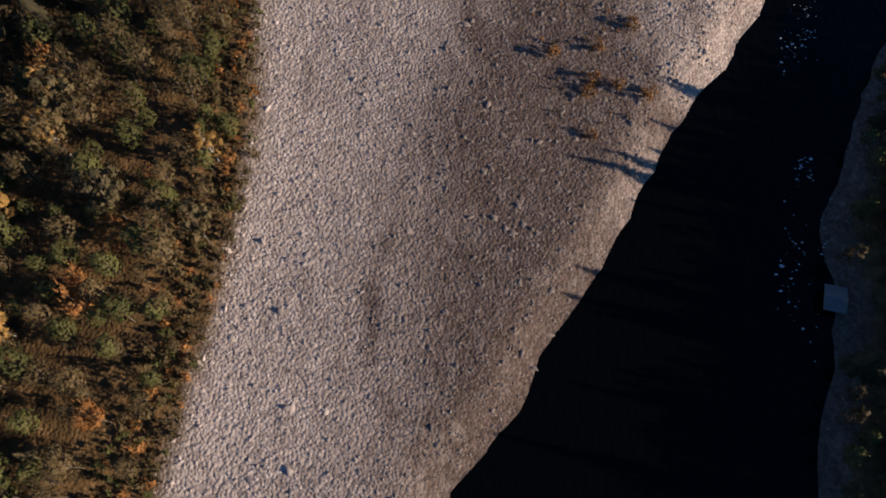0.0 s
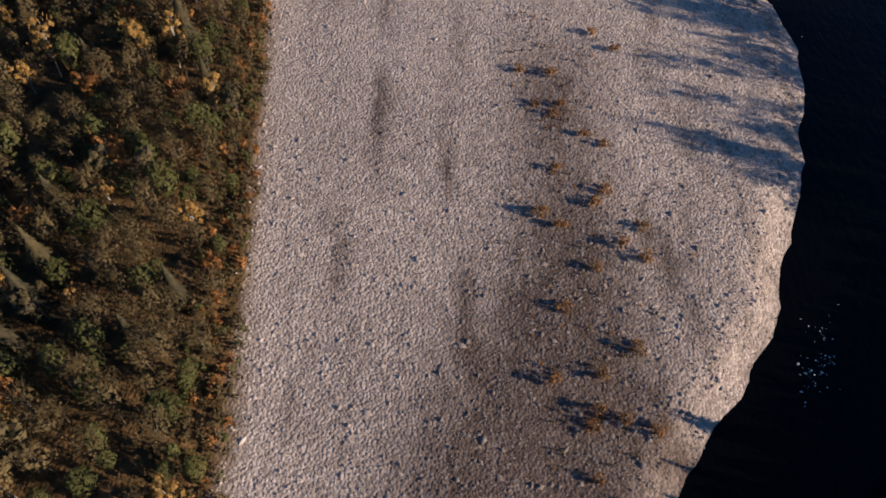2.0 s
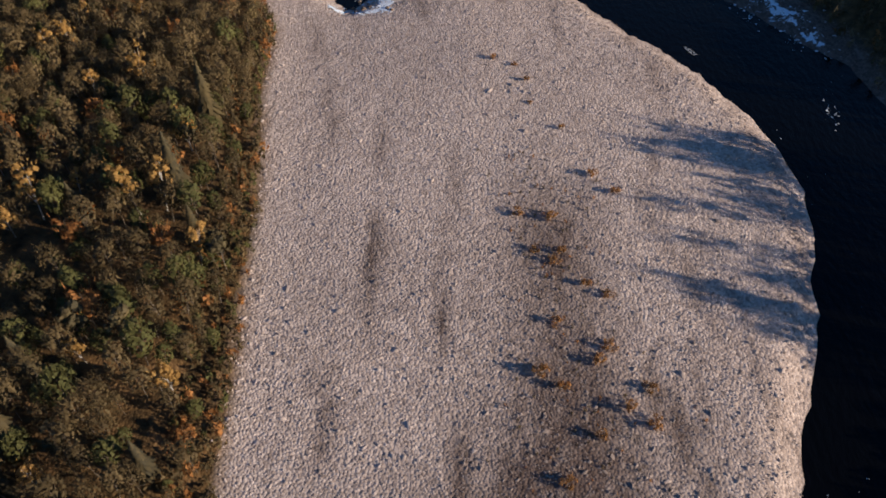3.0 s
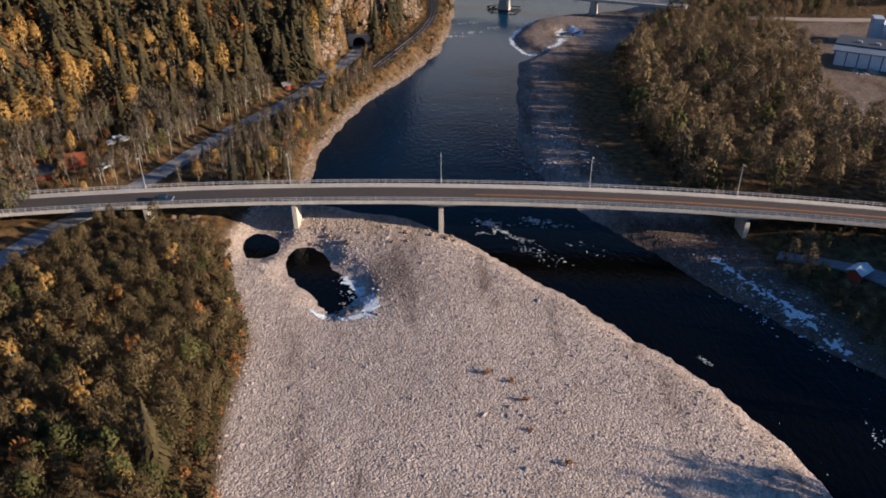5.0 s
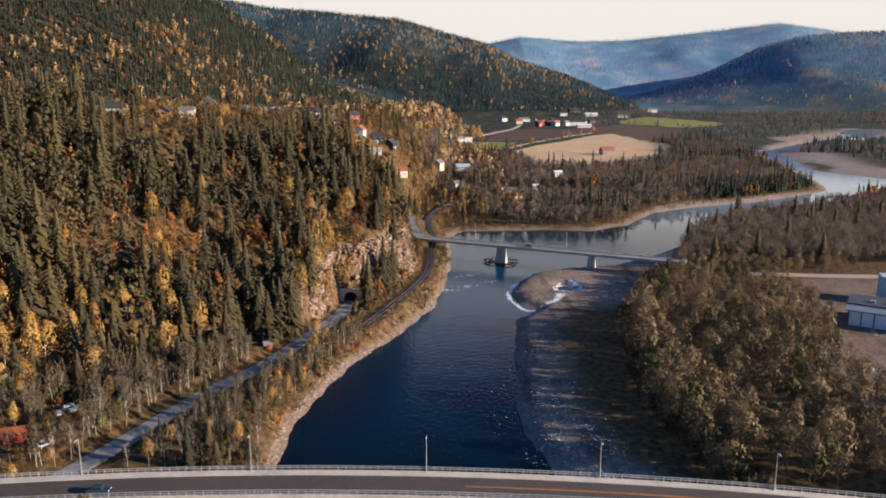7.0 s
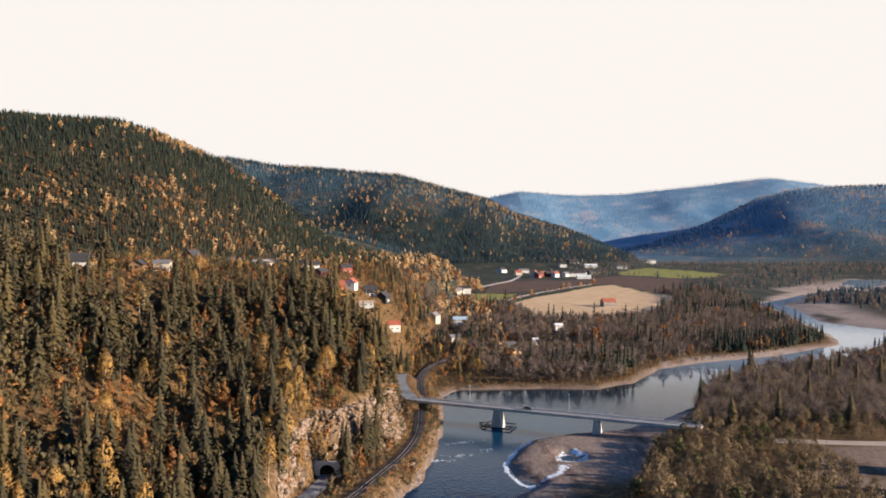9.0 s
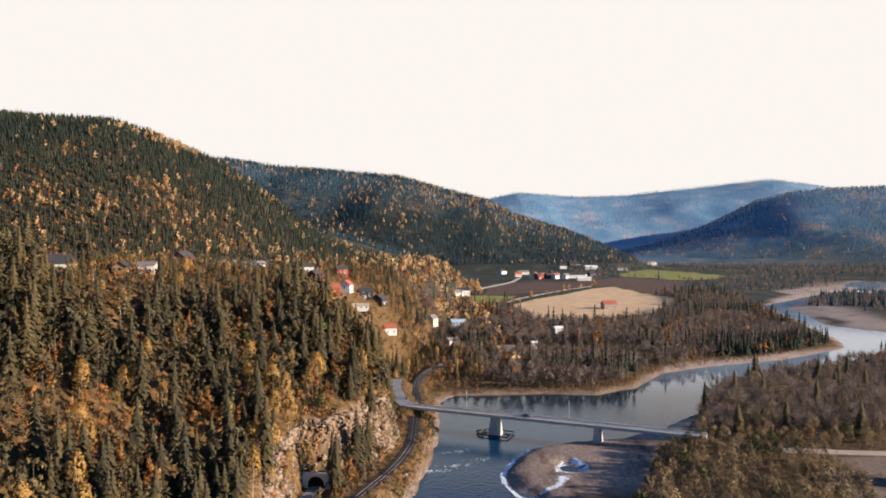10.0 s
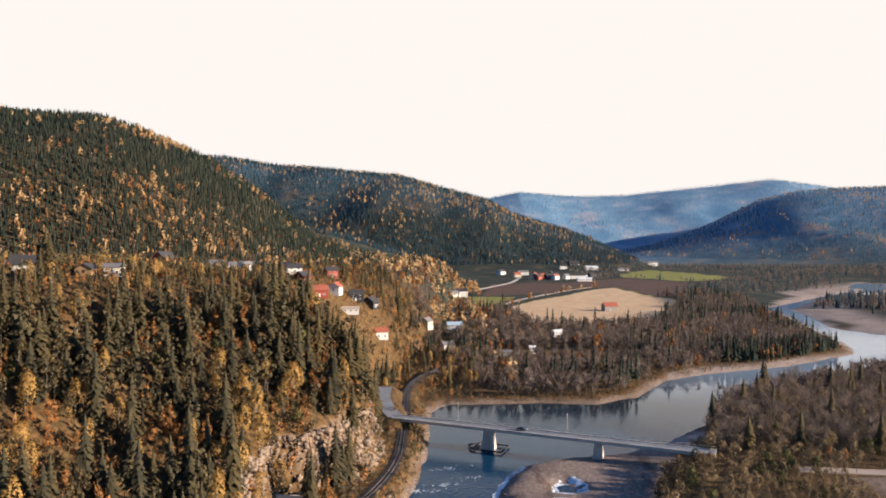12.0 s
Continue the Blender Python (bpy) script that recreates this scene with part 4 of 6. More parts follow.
keep &= fractal(x, y, 12, 71) > -0.55
x, y = x[keep], y[keep]
low = (1 - 0.25 * step(-70, -25, y)) * (1 - 0.25 * step(7, 1, treeline(y) - x))
bare_end = step(-95, -70, y)
mix = np.stack([0.03 - 0.03 * bare_end, 0.04 - 0.03 * bare_end, 0.52 + 0.35 * bare_end, 0.32 - 0.26 * bare_end, 0.035 - 0.015 * bare_end, 0.055 - 0.02 * bare_end], -1)
plant("trees of the flood forest", NEAR, rng, x, y, ALL, mix, (0.55, 1.2), (-42, -130), 300, 0.3, low)
rng, x, y = grid_points(128, -92, -30, -86, -16, 2.9)
keep = (x < treeline(y) - 0.6) & clear_of_ways(x, y)
plant("low alders by the bridge", NEAR, rng, x[keep], y[keep], ["alder", "olive"], [0.93, 0.07], (0.5, 0.8))
for bx, by, k in BIRCHES:
    single("birch", NEAR["birch"][int(-by) % 3], 0, bx, by, float(height(bx, by)), k * 1.15, 1.05, by, "tall golden birches of the flood forest")
# wooded hill
rng, x, y = grid_points(101, -270, -2, -10, 370, 4.6)
u = 0.7 * (y - x)
d = shore(x, y)
keep = clear_of_ways(x, y) & (d > 3) & (u > 96) & (-x < 0.66 * (y + 165) + 25) & ~((x > -88) & (y > 335)) & (line_distance(x, y, RAIL) > 9)
sl = np.hypot(height(x + 1.5, y) - height(x - 1.5, y), height(x, y + 1.5) - height(x, y - 1.5)) / 3
keep &= (sl < 1.5) | (rng.uniform(size=len(x)) < 0.75)
bald = fractal(x, y, 26, 77)
keep &= (bald > -0.34) | (rng.uniform(size=len(x)) < 0.12)
x, y = x[keep], y[keep]
hh = height(x, y)
low = 1.10 - 0.68 * step(56, 65, hh) * (1 - step(-112, -130, x) * step(198, 184, y))
gold = step(0.12, 0.42, fractal(x, y, 46, 31)) * step(46, 30, hh)
mix = np.stack([0.50 - 0.2 * step(20, 50, hh), 0.20 + 0.25 * step(20, 50, hh), 0.08 + 0 * x, 0.01 + 0 * x, 0.035 + 0.55 * gold, 0.09 + 0.16 * step(0.1, 0.4, fractal(x, y, 34, 33))], -1)
plant("trees of the wooded hill", MID, rng, x, y, ALL, mix, (0.68, 1.18), (-60, 130), 300, 0.0, low)
# bare trees along the road foot and the west shore
rng, x, y = grid_points(102, -160, 4, -12, 330, 2.6)
u, d = 0.7 * (y - x), shore(x, y)
keep = clear_of_ways(x, y) & (d > 4) & (u <= 98) & (x < treeline(y) + 40)
keep &= (y > 10) | (x < -97)
x, y = x[keep], y[keep]
low = np.where((x + 60) * 0.93 + (y - 55) * -0.37 > 0, 0.6, 1.0)
plant("bare trees by the road", MID, rng, x, y, ["bare_birch", "olive", "birch", "spruce"], [0.86, 0.06, 0.04, 0.04], (0.6, 1.0), (-60, 50), 40, 0.1, low)
# woods on the east bank
rng, x, y = grid_points(103, 20, 190, -250, 300, 4.9)
d = shore(x, y)
keep = clear_of_ways(x, y) & (d > 1.5) & (x > east_edge(y) + 2 + 3 * vnoise(x, y, 11, 4)) & (np.abs(y + 12) > 12)
keep &= (y > -50) | (x < east_edge(y) + 66)
keep &= (x < np.interp(y, [-270, 0, 30, 50, 82, 110, 150, 172, 180, 300], [215, 165, 160, 119, 127, 137, 143, 150, 190, 215]))
x, y = x[keep], y[keep]
low = 1 - 0.45 * step(-10, -55, y) - 0.2 * step(-10, -55, y) * step(45, 20, x - east_edge(y)) - 0.3 * step(12, 3, x - east_edge(y)) * step(100, 160, y)
low = low * (1 - 0.3 * step(100, 155, y)) * (1 + 0.3 * step(14, 8, x - east_edge(y)) * step(-5, 10, y) * step(140, 120, y))
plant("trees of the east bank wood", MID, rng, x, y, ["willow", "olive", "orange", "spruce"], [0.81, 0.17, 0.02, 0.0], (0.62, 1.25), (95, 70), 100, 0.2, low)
# undergrowth along the east bank wood's edge, added to stop sun coming through
rng, x, y = grid_points(129, 54, 100, -2, 190, 2.3)
keep = (x > east_edge(y) + 0.5 + 1.5 * vnoise(x, y, 7, 4)) & (x < east_edge(y) + 9) & (shore(x, y) > 3)
plant("undergrowth of the east bank wood", BUSH, rng, x[keep], y[keep], ["willow", "alder"], [0.7, 0.3], (0.3, 0.6))
# dense wood at the water's edge downstream
rng, x, y = grid_points(115, 24, 74, -240, -140, 2.3)
keep = (shore(x, y) > 1.0) & (x > east_edge(y) - 2) & clear_of_ways(x, y)
plant("shaded shore wood", MID, rng, x[keep], y[keep], ["alder", "olive", "spruce"], [0.6, 0.3, 0.1], (0.3, 0.6), None, 0, 0.2, 1 - 0.4 * step(-175, -150, y[keep]))
# brown scrub round the lane and the red hut
rng, x, y = grid_points(127, 72, 150, -80, -17, 2.9)
keep = (x > east_edge(y) - 4) & (np.hypot(x - 86, y + 34) > 5) & (line_distance(x, y, [(74, -22), (84, -30), (96, -44), (112, -60)]) > 3.5) & (fractal(x, y, 11, 53) > -0.4)
plant("scrub by the lane", BUSH, rng, x[keep], y[keep], ["alder", "willow", "orange"], [0.6, 0.3, 0.1], (0.22, 0.5))
# tall out-of-view birches on the east bank, added to shade the gravel bar's point
rng, x, y = grid_points(126, 87, 110, -143, -94, 5.2)
keep = np.hypot((x - 98) / 12, (y + 118) / 26) < 1 + 0.2 * vnoise(x, y, 7, 51)
plant("tall bare birches of the east bank", MID, rng, x[keep], y[keep], ["bare_birch"], [1.0], (1.1, 1.4))
# tall wood beyond the east bank lane, mostly out of view, added for shade
rng, x, y = grid_points(122, 106, 160, -80, 0, 4.0)
keep = np.abs(y + 5.2 + 0.0006 * x * x + 0.035 * x) > 9
plant("trees beyond the lane", MID, rng, x[keep], y[keep], ["willow", "olive"], [0.8, 0.2], (0.9, 1.3), None, 0, 0.2)
# woods between the works and the far river
rng, x, y = grid_points(113, 120, 330, 200, 345, 5.3)
keep = clear_of_ways(x, y) & (shore(x, y) > 8) & (x > east_edge(y) + 2)
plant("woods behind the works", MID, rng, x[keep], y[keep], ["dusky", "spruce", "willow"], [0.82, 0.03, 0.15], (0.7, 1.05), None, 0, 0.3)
for i, (tx, ty, k) in enumerate(((132, 249, 1.0), (190, 334, 1.05), (-60, 46, 0.55))):
    single("spruce", MID["spruce"][i], i, tx, ty, float(height(tx, ty)), k, 1.0, i, "lone spruces by the river")
single("birch", MID["birch"][0], 0, -37, 84, float(height(-37, 84)), 0.95, 1.0, 1.0, "lone birch by the road")
# valley woods beyond the second bridge, in rows with dark spruces between
rng, x, y = grid_points(104, -10, 400, 230, 930, 5.6)
d = shore(x, y)
keep = (d > 5.5 + 14 * step(150, 240, x)) & clear_of_ways(x, y) & ~((x > 110) & (y < 345) & (x > 118 + 0.7 * (y - 240))) & (np.where(y < 420, x > 40 - 0.2 * (y - 300), True))
keep &= (fractal(x * 0.2, y, 24, 13) > -0.30) & ~inside(x, y, FIELD_TAN) & ~inside(x, y, FIELD_GREEN) & ~inside(x, y, FIELD_BROWN) & ((y < 740) | (x > 280)) & ((y < 590) | (x > 60))
x, y = x[keep], y[keep]
firs = step(0.18, 0.40, fractal(x * 0.3, y, 34, 15))
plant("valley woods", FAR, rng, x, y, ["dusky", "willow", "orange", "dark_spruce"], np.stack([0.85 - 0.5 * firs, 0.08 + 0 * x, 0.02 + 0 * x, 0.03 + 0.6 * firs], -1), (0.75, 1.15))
# dark wood on the point between the far channels
rng, x, y = grid_points(125, 440, 660, 780, 1020, 7.5)
keep = inside(x, y, [(448, 812), (458, 845), (508, 905), (602, 1005), (650, 970), (610, 850), (520, 775)])
plant("wood between the far channels", FAR, rng, x[keep], y[keep], ["light_haze_spruce", "dusky"], [0.45, 0.55], (0.6, 1.0))
# dark spruces along the point of the valley wood
rng, x, y = grid_points(118, 215, 340, 425, 500, 4.5)
d = shore(x, y)
keep = (d > 10) & (d < 34) & (x < 330) & (y > 400) & (fractal(x, y, 22, 14) > -0.25)
plant("spruces on the river point", FAR, rng, x[keep], y[keep], ["dark_spruce", "orange"], [0.92, 0.08], (0.6, 1.0), None, 0, 0.1)
# village slope
rng, x, y = grid_points(105, -420, 60, 335, 1150, 7.8)
keep = ((y > 440) | (x > -88)) & ~((x > -112) & (y < 560) & (x < 40)) & (fractal(x, y, 70, 17) > -0.4) & (shore(x, y) > 8) & clear_of_ways(x, y)
keep &= height(x, y) < plateau(y) + 5
for f in (FIELD_TAN, FIELD_GREEN, FIELD_BROWN, FIELD_HILL):
    keep &= ~inside(x, y, f)
plant("trees of the village slope", FAR, rng, x[keep], y[keep], ["ridge_spruce", "dusky", "alder", "pale_birch", "orange"], [0.12, 0.34, 0.14, 0.16, 0.24], (0.5, 0.9), None, 0, 0.35)
# far valley floor
rng, x, y = grid_points(106, 300, 1300, 420, 2000, 17)
keep = (shore(x, y) > 62 - 40 * step(1000, 1150, y)) & (fractal(x, y, 120, 19) > -0.3) & ~inside(x, y, FIELD_BROWN) & ~inside(x, y, FIELD_FAR) & ~inside(x, y, FIELD_TAN)
plant("far valley woods", FAR, rng, x[keep], y[keep], ["dusky", "light_haze_spruce"], [0.82, 0.18], (0.6, 1.0), None, 0, 0.4)
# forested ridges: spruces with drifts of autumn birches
for seed, kind, x0, x1, y0, y1, gap, scale, drift, gold, foot in ((107, "ridge_spruce", -560, -40, 335, 800, 3.75, (0.34, 0.58), 105, 0.80, 0.10), (108, "light_haze_spruce", -900, 620, 1560, 2450, 9.5, (0.6, 1.0), 260, 0.30, 0.03),
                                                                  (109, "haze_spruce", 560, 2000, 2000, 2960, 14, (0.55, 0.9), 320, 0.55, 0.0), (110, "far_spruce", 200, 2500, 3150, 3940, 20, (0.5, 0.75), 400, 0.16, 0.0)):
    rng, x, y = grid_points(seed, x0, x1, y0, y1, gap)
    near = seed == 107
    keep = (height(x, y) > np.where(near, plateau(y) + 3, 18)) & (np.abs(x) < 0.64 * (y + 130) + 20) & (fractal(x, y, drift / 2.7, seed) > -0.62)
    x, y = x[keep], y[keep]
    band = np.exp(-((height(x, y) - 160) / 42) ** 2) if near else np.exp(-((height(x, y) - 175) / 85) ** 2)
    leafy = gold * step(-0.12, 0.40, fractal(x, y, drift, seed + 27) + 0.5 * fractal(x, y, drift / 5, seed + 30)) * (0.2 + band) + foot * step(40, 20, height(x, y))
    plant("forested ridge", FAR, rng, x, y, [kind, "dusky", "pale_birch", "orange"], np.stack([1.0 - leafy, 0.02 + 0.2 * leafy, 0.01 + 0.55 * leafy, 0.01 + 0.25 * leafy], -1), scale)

# spruces on the shelf behind the first ridge
rng, x, y = grid_points(131, -330, 30, 770, 1250, 7.0)
keep = (height(x, y) > 24) & (-x < 0.64 * (y + 130) + 20) & ~inside(x, y, FIELD_GREEN)
plant("wood behind the first ridge", FAR, rng, x[keep], y[keep], ["ridge_spruce", "pale_birch", "dusky"], [0.72, 0.10, 0.18], (0.45, 0.75))

# shrubs: dry fringe of the flood forest and of the west shore
rng, x, y = grid_points(111, -52, -22, -240, -14, 1.3)
g = treeline(y) - x
keep = (g > -0.6 + 0.8 * vnoise(x, y, 5, 8)) & (g < 5.5)
plant("fringe shrubs", BUSH, rng, x[keep], y[keep], ["alder", "orange", "olive"], [0.6, 0.2, 0.2], (0.16, 0.34), None, 0, 0.3)
rng, x, y = grid_points(112, -60, 10, 6, 290, 1.9)
d = shore(x, y)
keep = (d > 1.2) & (d < 16) & (x < 20) & (line_distance(x, y, RAIL) > 3.2) & (line_distance(x, y, ROAD) > 4) & (fractal(x, y, 8, 3) > -0.25)
plant("shore shrubs", BUSH, rng, x[keep], y[keep], ["willow", "orange", "olive", "birch"], [0.62, 0.16, 0.18, 0.04], (0.14, 0.40), None, 0, 0.3)

# reddish scrub in the gaps of the hill wood
rng, x, y = grid_points(117, -200, -6, 60, 360, 2.8)
keep = clear_of_ways(x, y) & (shore(x, y) > 8) & (0.7 * (y - x) > 96) & (fractal(x, y, 26, 77) < -0.16) & (line_distance(x, y, RAIL) > 6)
plant("scrub in the hill clearings", BUSH, rng, x[keep], y[keep], ["alder", "orange", "birch"], [0.66, 0.28, 0.06], (0.25, 0.62), None, 0, 0.3)
# scrub below the hill houses
rng, x, y = grid_points(130, -185, -85, 118, 235, 3.3)
keep = (height(x, y) > 36) & ~clear_of_ways(x, y)
for h in HOUSES:
    keep &= np.hypot(x - h[0], y - h[1]) > h[2] * 0.75
plant("scrub below the hill houses", BUSH, rng, x[keep], y[keep], ["alder", "orange", "pine"], [0.5, 0.25, 0.25], (0.22, 0.45))
# low trees round the cabins
rng, x, y = grid_points(119, -118, -80, 2, 40, 3.2)
keep = (line_distance(x, y, ROAD) > 5) & (np.hypot(x + 97, y - 19) > 4.6) & (np.hypot(x + 102, y - 12) > 4.4) & (np.hypot(x + 89.5, y - 34) > 5) & (np.hypot(x + 88, y - 18) > 4)
plant("garden trees by the cabins", MID, rng, x[keep], y[keep], ["alder", "orange", "birch"], [0.6, 0.25, 0.15], (0.3, 0.6), None, 0, 0.2)

# dry brush along the far bank and on the village slope
rng, x, y = grid_points(120, 4, 360, 286, 520, 3.0)
d = shore(x, y)
keep = (d > 2 + 5 * step(200, 260, x)) & (d < 15 + 8 * step(150, 240, x)) & (fractal(x, y, 12, 23) > -0.2)
plant("brush of the far bank", BUSH, rng, x[keep], y[keep], ["alder", "orange", "willow"], [0.5, 0.18, 0.32], (0.14, 0.36), None, 0, 0.3)
rng, x, y = grid_points(121, -110, 30, 290, 520, 4.4)
keep = (shore(x, y) > 8) & (line_distance(x, y, RAIL) > 5) & (line_distance(x, y, JUNCTION) > 7)
for h in HOUSES:
    keep &= np.hypot(x - h[0], y - h[1]) > h[2] * 0.7
plant("brush of the village slope", BUSH, rng, x[keep], y[keep], ["alder", "orange", "birch"], [0.6, 0.3, 0.1], (0.25, 0.5), None, 0, 0.3)

# autumn trees between the houses on the hill top and down the village slope
rng, x, y = grid_points(123, -230, -20, 135, 345, 5.6)
z = height(x, y)
keep = (z > 57) & clear_of_ways(x, y) & ~((x > -88) & (y > 335))
plant("autumn trees among the hill houses", MID, rng, x[keep], y[keep], ["alder", "orange", "birch", "pine"], [0.42, 0.28, 0.14, 0.16], (0.45, 0.75), None, 0, 0.3)
rng, x, y = grid_points(124, -112, 40, 335, 560, 5.6)
keep = clear_of_ways(x, y) & (shore(x, y) > 8) & ((y > 440) | (x > -88))
plant("autumn trees of the village slope", MID, rng, x[keep], y[keep], ["alder", "orange", "willow", "birch", "spruce"], [0.40, 0.20, 0.16, 0.08, 0.16], (0.5, 0.85), None, 0, 0.3)

# ---- road bridge ----
def deck_y(x):
    return -5.2 - 0.0006 * x * x - 0.035 * x


def deck_z(x):
    return 9.3 - 0.00016 * x * x


def girder_depth(x):
    return 1.0 + 1.3 * max(0, 1 - abs(x) / 22) ** 1.5 + 1.3 * max(0, 1 - abs(x - 69) / 22) ** 1.5


def sweep(x0, x1, n, section):
    """A long body along the deck; section(x) gives (across, height) corners."""
    bm = bmesh.new()
    last = None
    for i in range(n + 1):
        x = x0 + (x1 - x0) * i / n
        row = [bm.verts.new((x, deck_y(x) + a, deck_z(x) + b)) for a, b in section(x)]
        if last:
            k = len(row)
            for j in range(k):
                bm.faces.new((last[j], last[(j + 1) % k], row[(j + 1) % k], row[j]))
        else:
            bm.faces.new(row[::-1])
        last = row
    bm.faces.new(last)
    bmesh.ops.recalc_face_normals(bm, faces=bm.faces)
    return bm


bridge = tagged(new("road_bridge"), "long pale concrete road bridge on wall piers", "bridge")
part("deck", sweep(-190, 190, 120, lambda x: [(-4.9, 0), (4.9, 0), (4.9, -0.45), (2.6, -0.75), (2.4, -girder_depth(x)), (-2.4, -girder_depth(x)), (-2.6, -0.75), (-4.9, -0.45)]), M["concrete"], bridge)
part("carriageway", sweep(-190, 190, 120, lambda x: [(-4.2, 0.0), (2.9, 0.0), (2.9, 0.06), (-4.2, 0.06)]), M["asphalt"], bridge, "worn dark asphalt")
part("footway", sweep(-190, 190, 120, lambda x: [(2.9, 0.0), (4.9, 0.0), (4.9, 0.22), (2.9, 0.22)]), M["concrete"], bridge)
part("kerb", sweep(-190, 190, 120, lambda x: [(-4.9, 0.0), (-4.2, 0.0), (-4.2, 0.3), (-4.9, 0.3)]), M["concrete"], bridge)
for a, b, c in ((8, 190, -0.5),):
    part("centre_line", sweep(a, b, 70, lambda x: [(c - 0.3, 0.06), (c + 0.3, 0.06), (c + 0.3, 0.075), (c - 0.3, 0.075)]), M["line"], bridge, "faded ochre centre line")
for px in (-138, -103, -68, -34, 0, 69, 104, 139):
    bm = bmesh.new()
    g = min(float(height(px, deck_y(px) - 3)), float(height(px, deck_y(px) + 2))) - 0.6
    top = deck_z(px) - girder_depth(px) + 0.05
    vs = box(bm, px - 0.55, px + 0.55, deck_y(px) - 4.2, deck_y(px) + 1.6, g, top, 0.06)
    for v in vs:
        if v.co.z < g + 1:
            v.co.y = deck_y(px) - 1.3 + (v.co.y - deck_y(px) + 1.3) * 0.86
    part("pier", bm, M["concrete"], bridge)
for side, x_off in ((-4.75, 0), (4.8, 0)):
    base = 0.3 if side < 0 else 0.22
    for zz in (0.55, 0.95):
        part("rail", sweep(-190, 190, 120, lambda x: [(side - 0.06, base + zz - 0.07), (side + 0.06, base + zz - 0.07), (side + 0.06, base + zz + 0.07), (side - 0.06, base + zz + 0.07)]), M["steel"], bridge)
    bm = bmesh.new()
    box(bm, -0.07, 0.07, -0.07, 0.07, 0, 1.05)
    first = part("post", bm, M["steel"], bridge)
    for i in range(128):
        xx = -104 + i * 1.65
        ob = first if i == 0 else new("post", first.data)
        ob.parent = bridge
        ob.location = (xx, deck_y(xx) + side, deck_z(xx) + base)


def street_lamp(height_m=8.0):
    root = tagged(new("street_lamp"), "slim grey steel street lamp on the bridge edge", "street lamp", "lamps along the bridge")
    bm = bmesh.new()
    bmesh.ops.create_cone(bm, cap_ends=True, segments=8, radius1=0.13, radius2=0.06, depth=height_m, matrix=Matrix.Translation((0, 0, height_m / 2)))
    part("pole", bm, M["steel"], root)
    bm = bmesh.new()
    box(bm, -0.05, 0.05, -0.9, 0.05, height_m - 0.06, height_m + 0.04)
    part("arm", bm, M["steel"], root)
    bm = bmesh.new()
    box(bm, -0.14, 0.14, -1.35, -0.7, height_m - 0.05, height_m + 0.13, 0.04)
    part("lantern", bm, M["concrete"], root)
    return root


lamp = street_lamp()
for i, xx in enumerate((-140, -105, -70.5, -36, 0, 35.1, 69, 103, 137)):
    m = pose(xx, deck_y(xx) + 4.6, deck_z(xx) + 0.22)
    if i == 0:
        lamp.matrix_basis = m
    else:
        copy_thing(lamp, m)

# ---- second bridge ----
B0, B1 = Vector((-8, 240, 9.0)), Vector((112, 188, 9.0))
along = (B1 - B0).normalized()
angle = math.degrees(math.atan2(along.y, along.x))
far_bridge = tagged(new("far_bridge"), "slender pale concrete road bridge on two piers", "bridge")
far_bridge.matrix_basis = pose(*B0, 0, 0, angle)
span = (B1 - B0).length
for name, a, b, z0, z1, mt in (("deck", -3.4, 3.4, -0.9, 0.0, "concrete"), ("carriageway", -2.8, 2.8, 0.0, 0.06, "road"), ("kerb", -3.4, -2.8, 0.0, 0.35, "concrete"), ("kerb", 2.8, 3.4, 0.0, 0.35, "concrete")):
    bm = bmesh.new()
    box(bm, 0, span, a, b, z0, z1)
    part(name, bm, M[mt], far_bridge)
for s in (-3.3, 3.3):
    bm = bmesh.new()
    box(bm, 0, span, s - 0.05, s + 0.05, 1.15, 1.27)
    part("rail", bm, M["steel"], far_bridge)
    for i in range(44):
        bm = bmesh.new()
        box(bm, i * 3.0 - 0.05, i * 3.0 + 0.05, s - 0.05, s + 0.05, 0.35, 1.2)
        part("post", bm, M["steel"], far_bridge)
for px, w in ((43, 2.7), (88, 2.0)):
    bm = bmesh.new()
    vs = box(bm, px - w, px + w, -2.6, 2.6, -9.8, -0.9, 0.15)
    for v in vs:
        if v.co.z > -2:
            v.co.x = px + (v.co.x - px) * 0.52
    part("pier", bm, M["concrete"], far_bridge)
for a0, b0, a1, b1 in ((37.5, -5.2, 50, -5.2), (37.5, 5.2, 50, 5.2), (37.5, -5.2, 37.5, 5.2), (37.5, -5.2, 34, 0), (34, 0, 37.5, 5.2), (50, -5.2, 50, 5.2)):
    bm = bmesh.new()
    run = Vector((a1 - a0, b1 - b0, 0))
    box(bm, 0, run.length, -0.22, 0.22, -8.5, -8.0, 0.04, pose(a0, b0, 0, 0, 0, math.degrees(math.atan2(run.y, run.x))))
    part("fender_beam", bm, M["rail_bed"], far_bridge, "black timber fender beam round the pier")
for px in (28, 75):
    c = B0 + along * px
    copy_thing(lamp, pose(c.x - along.y * 3.2, c.y + along.x * 3.2, 9.1, 0, 0, angle))

# ---- roads and railway ----
bm, _ = ribbon(ROAD, 5.6, 3.6, 0.12)
tagged(part("road", bm, M["road"]), "pale grey country road along the hill foot", "road", kind="structure")
bm, _ = ribbon(RAIL, 4.2, 5.2, 0.18)
tagged(part("railway_bed", bm, M["rail_bed"]), "dark ballast of a single railway track", "railway", kind="structure")
bm, _ = ribbon(JUNCTION, 7.0, 8.8, 0.14)
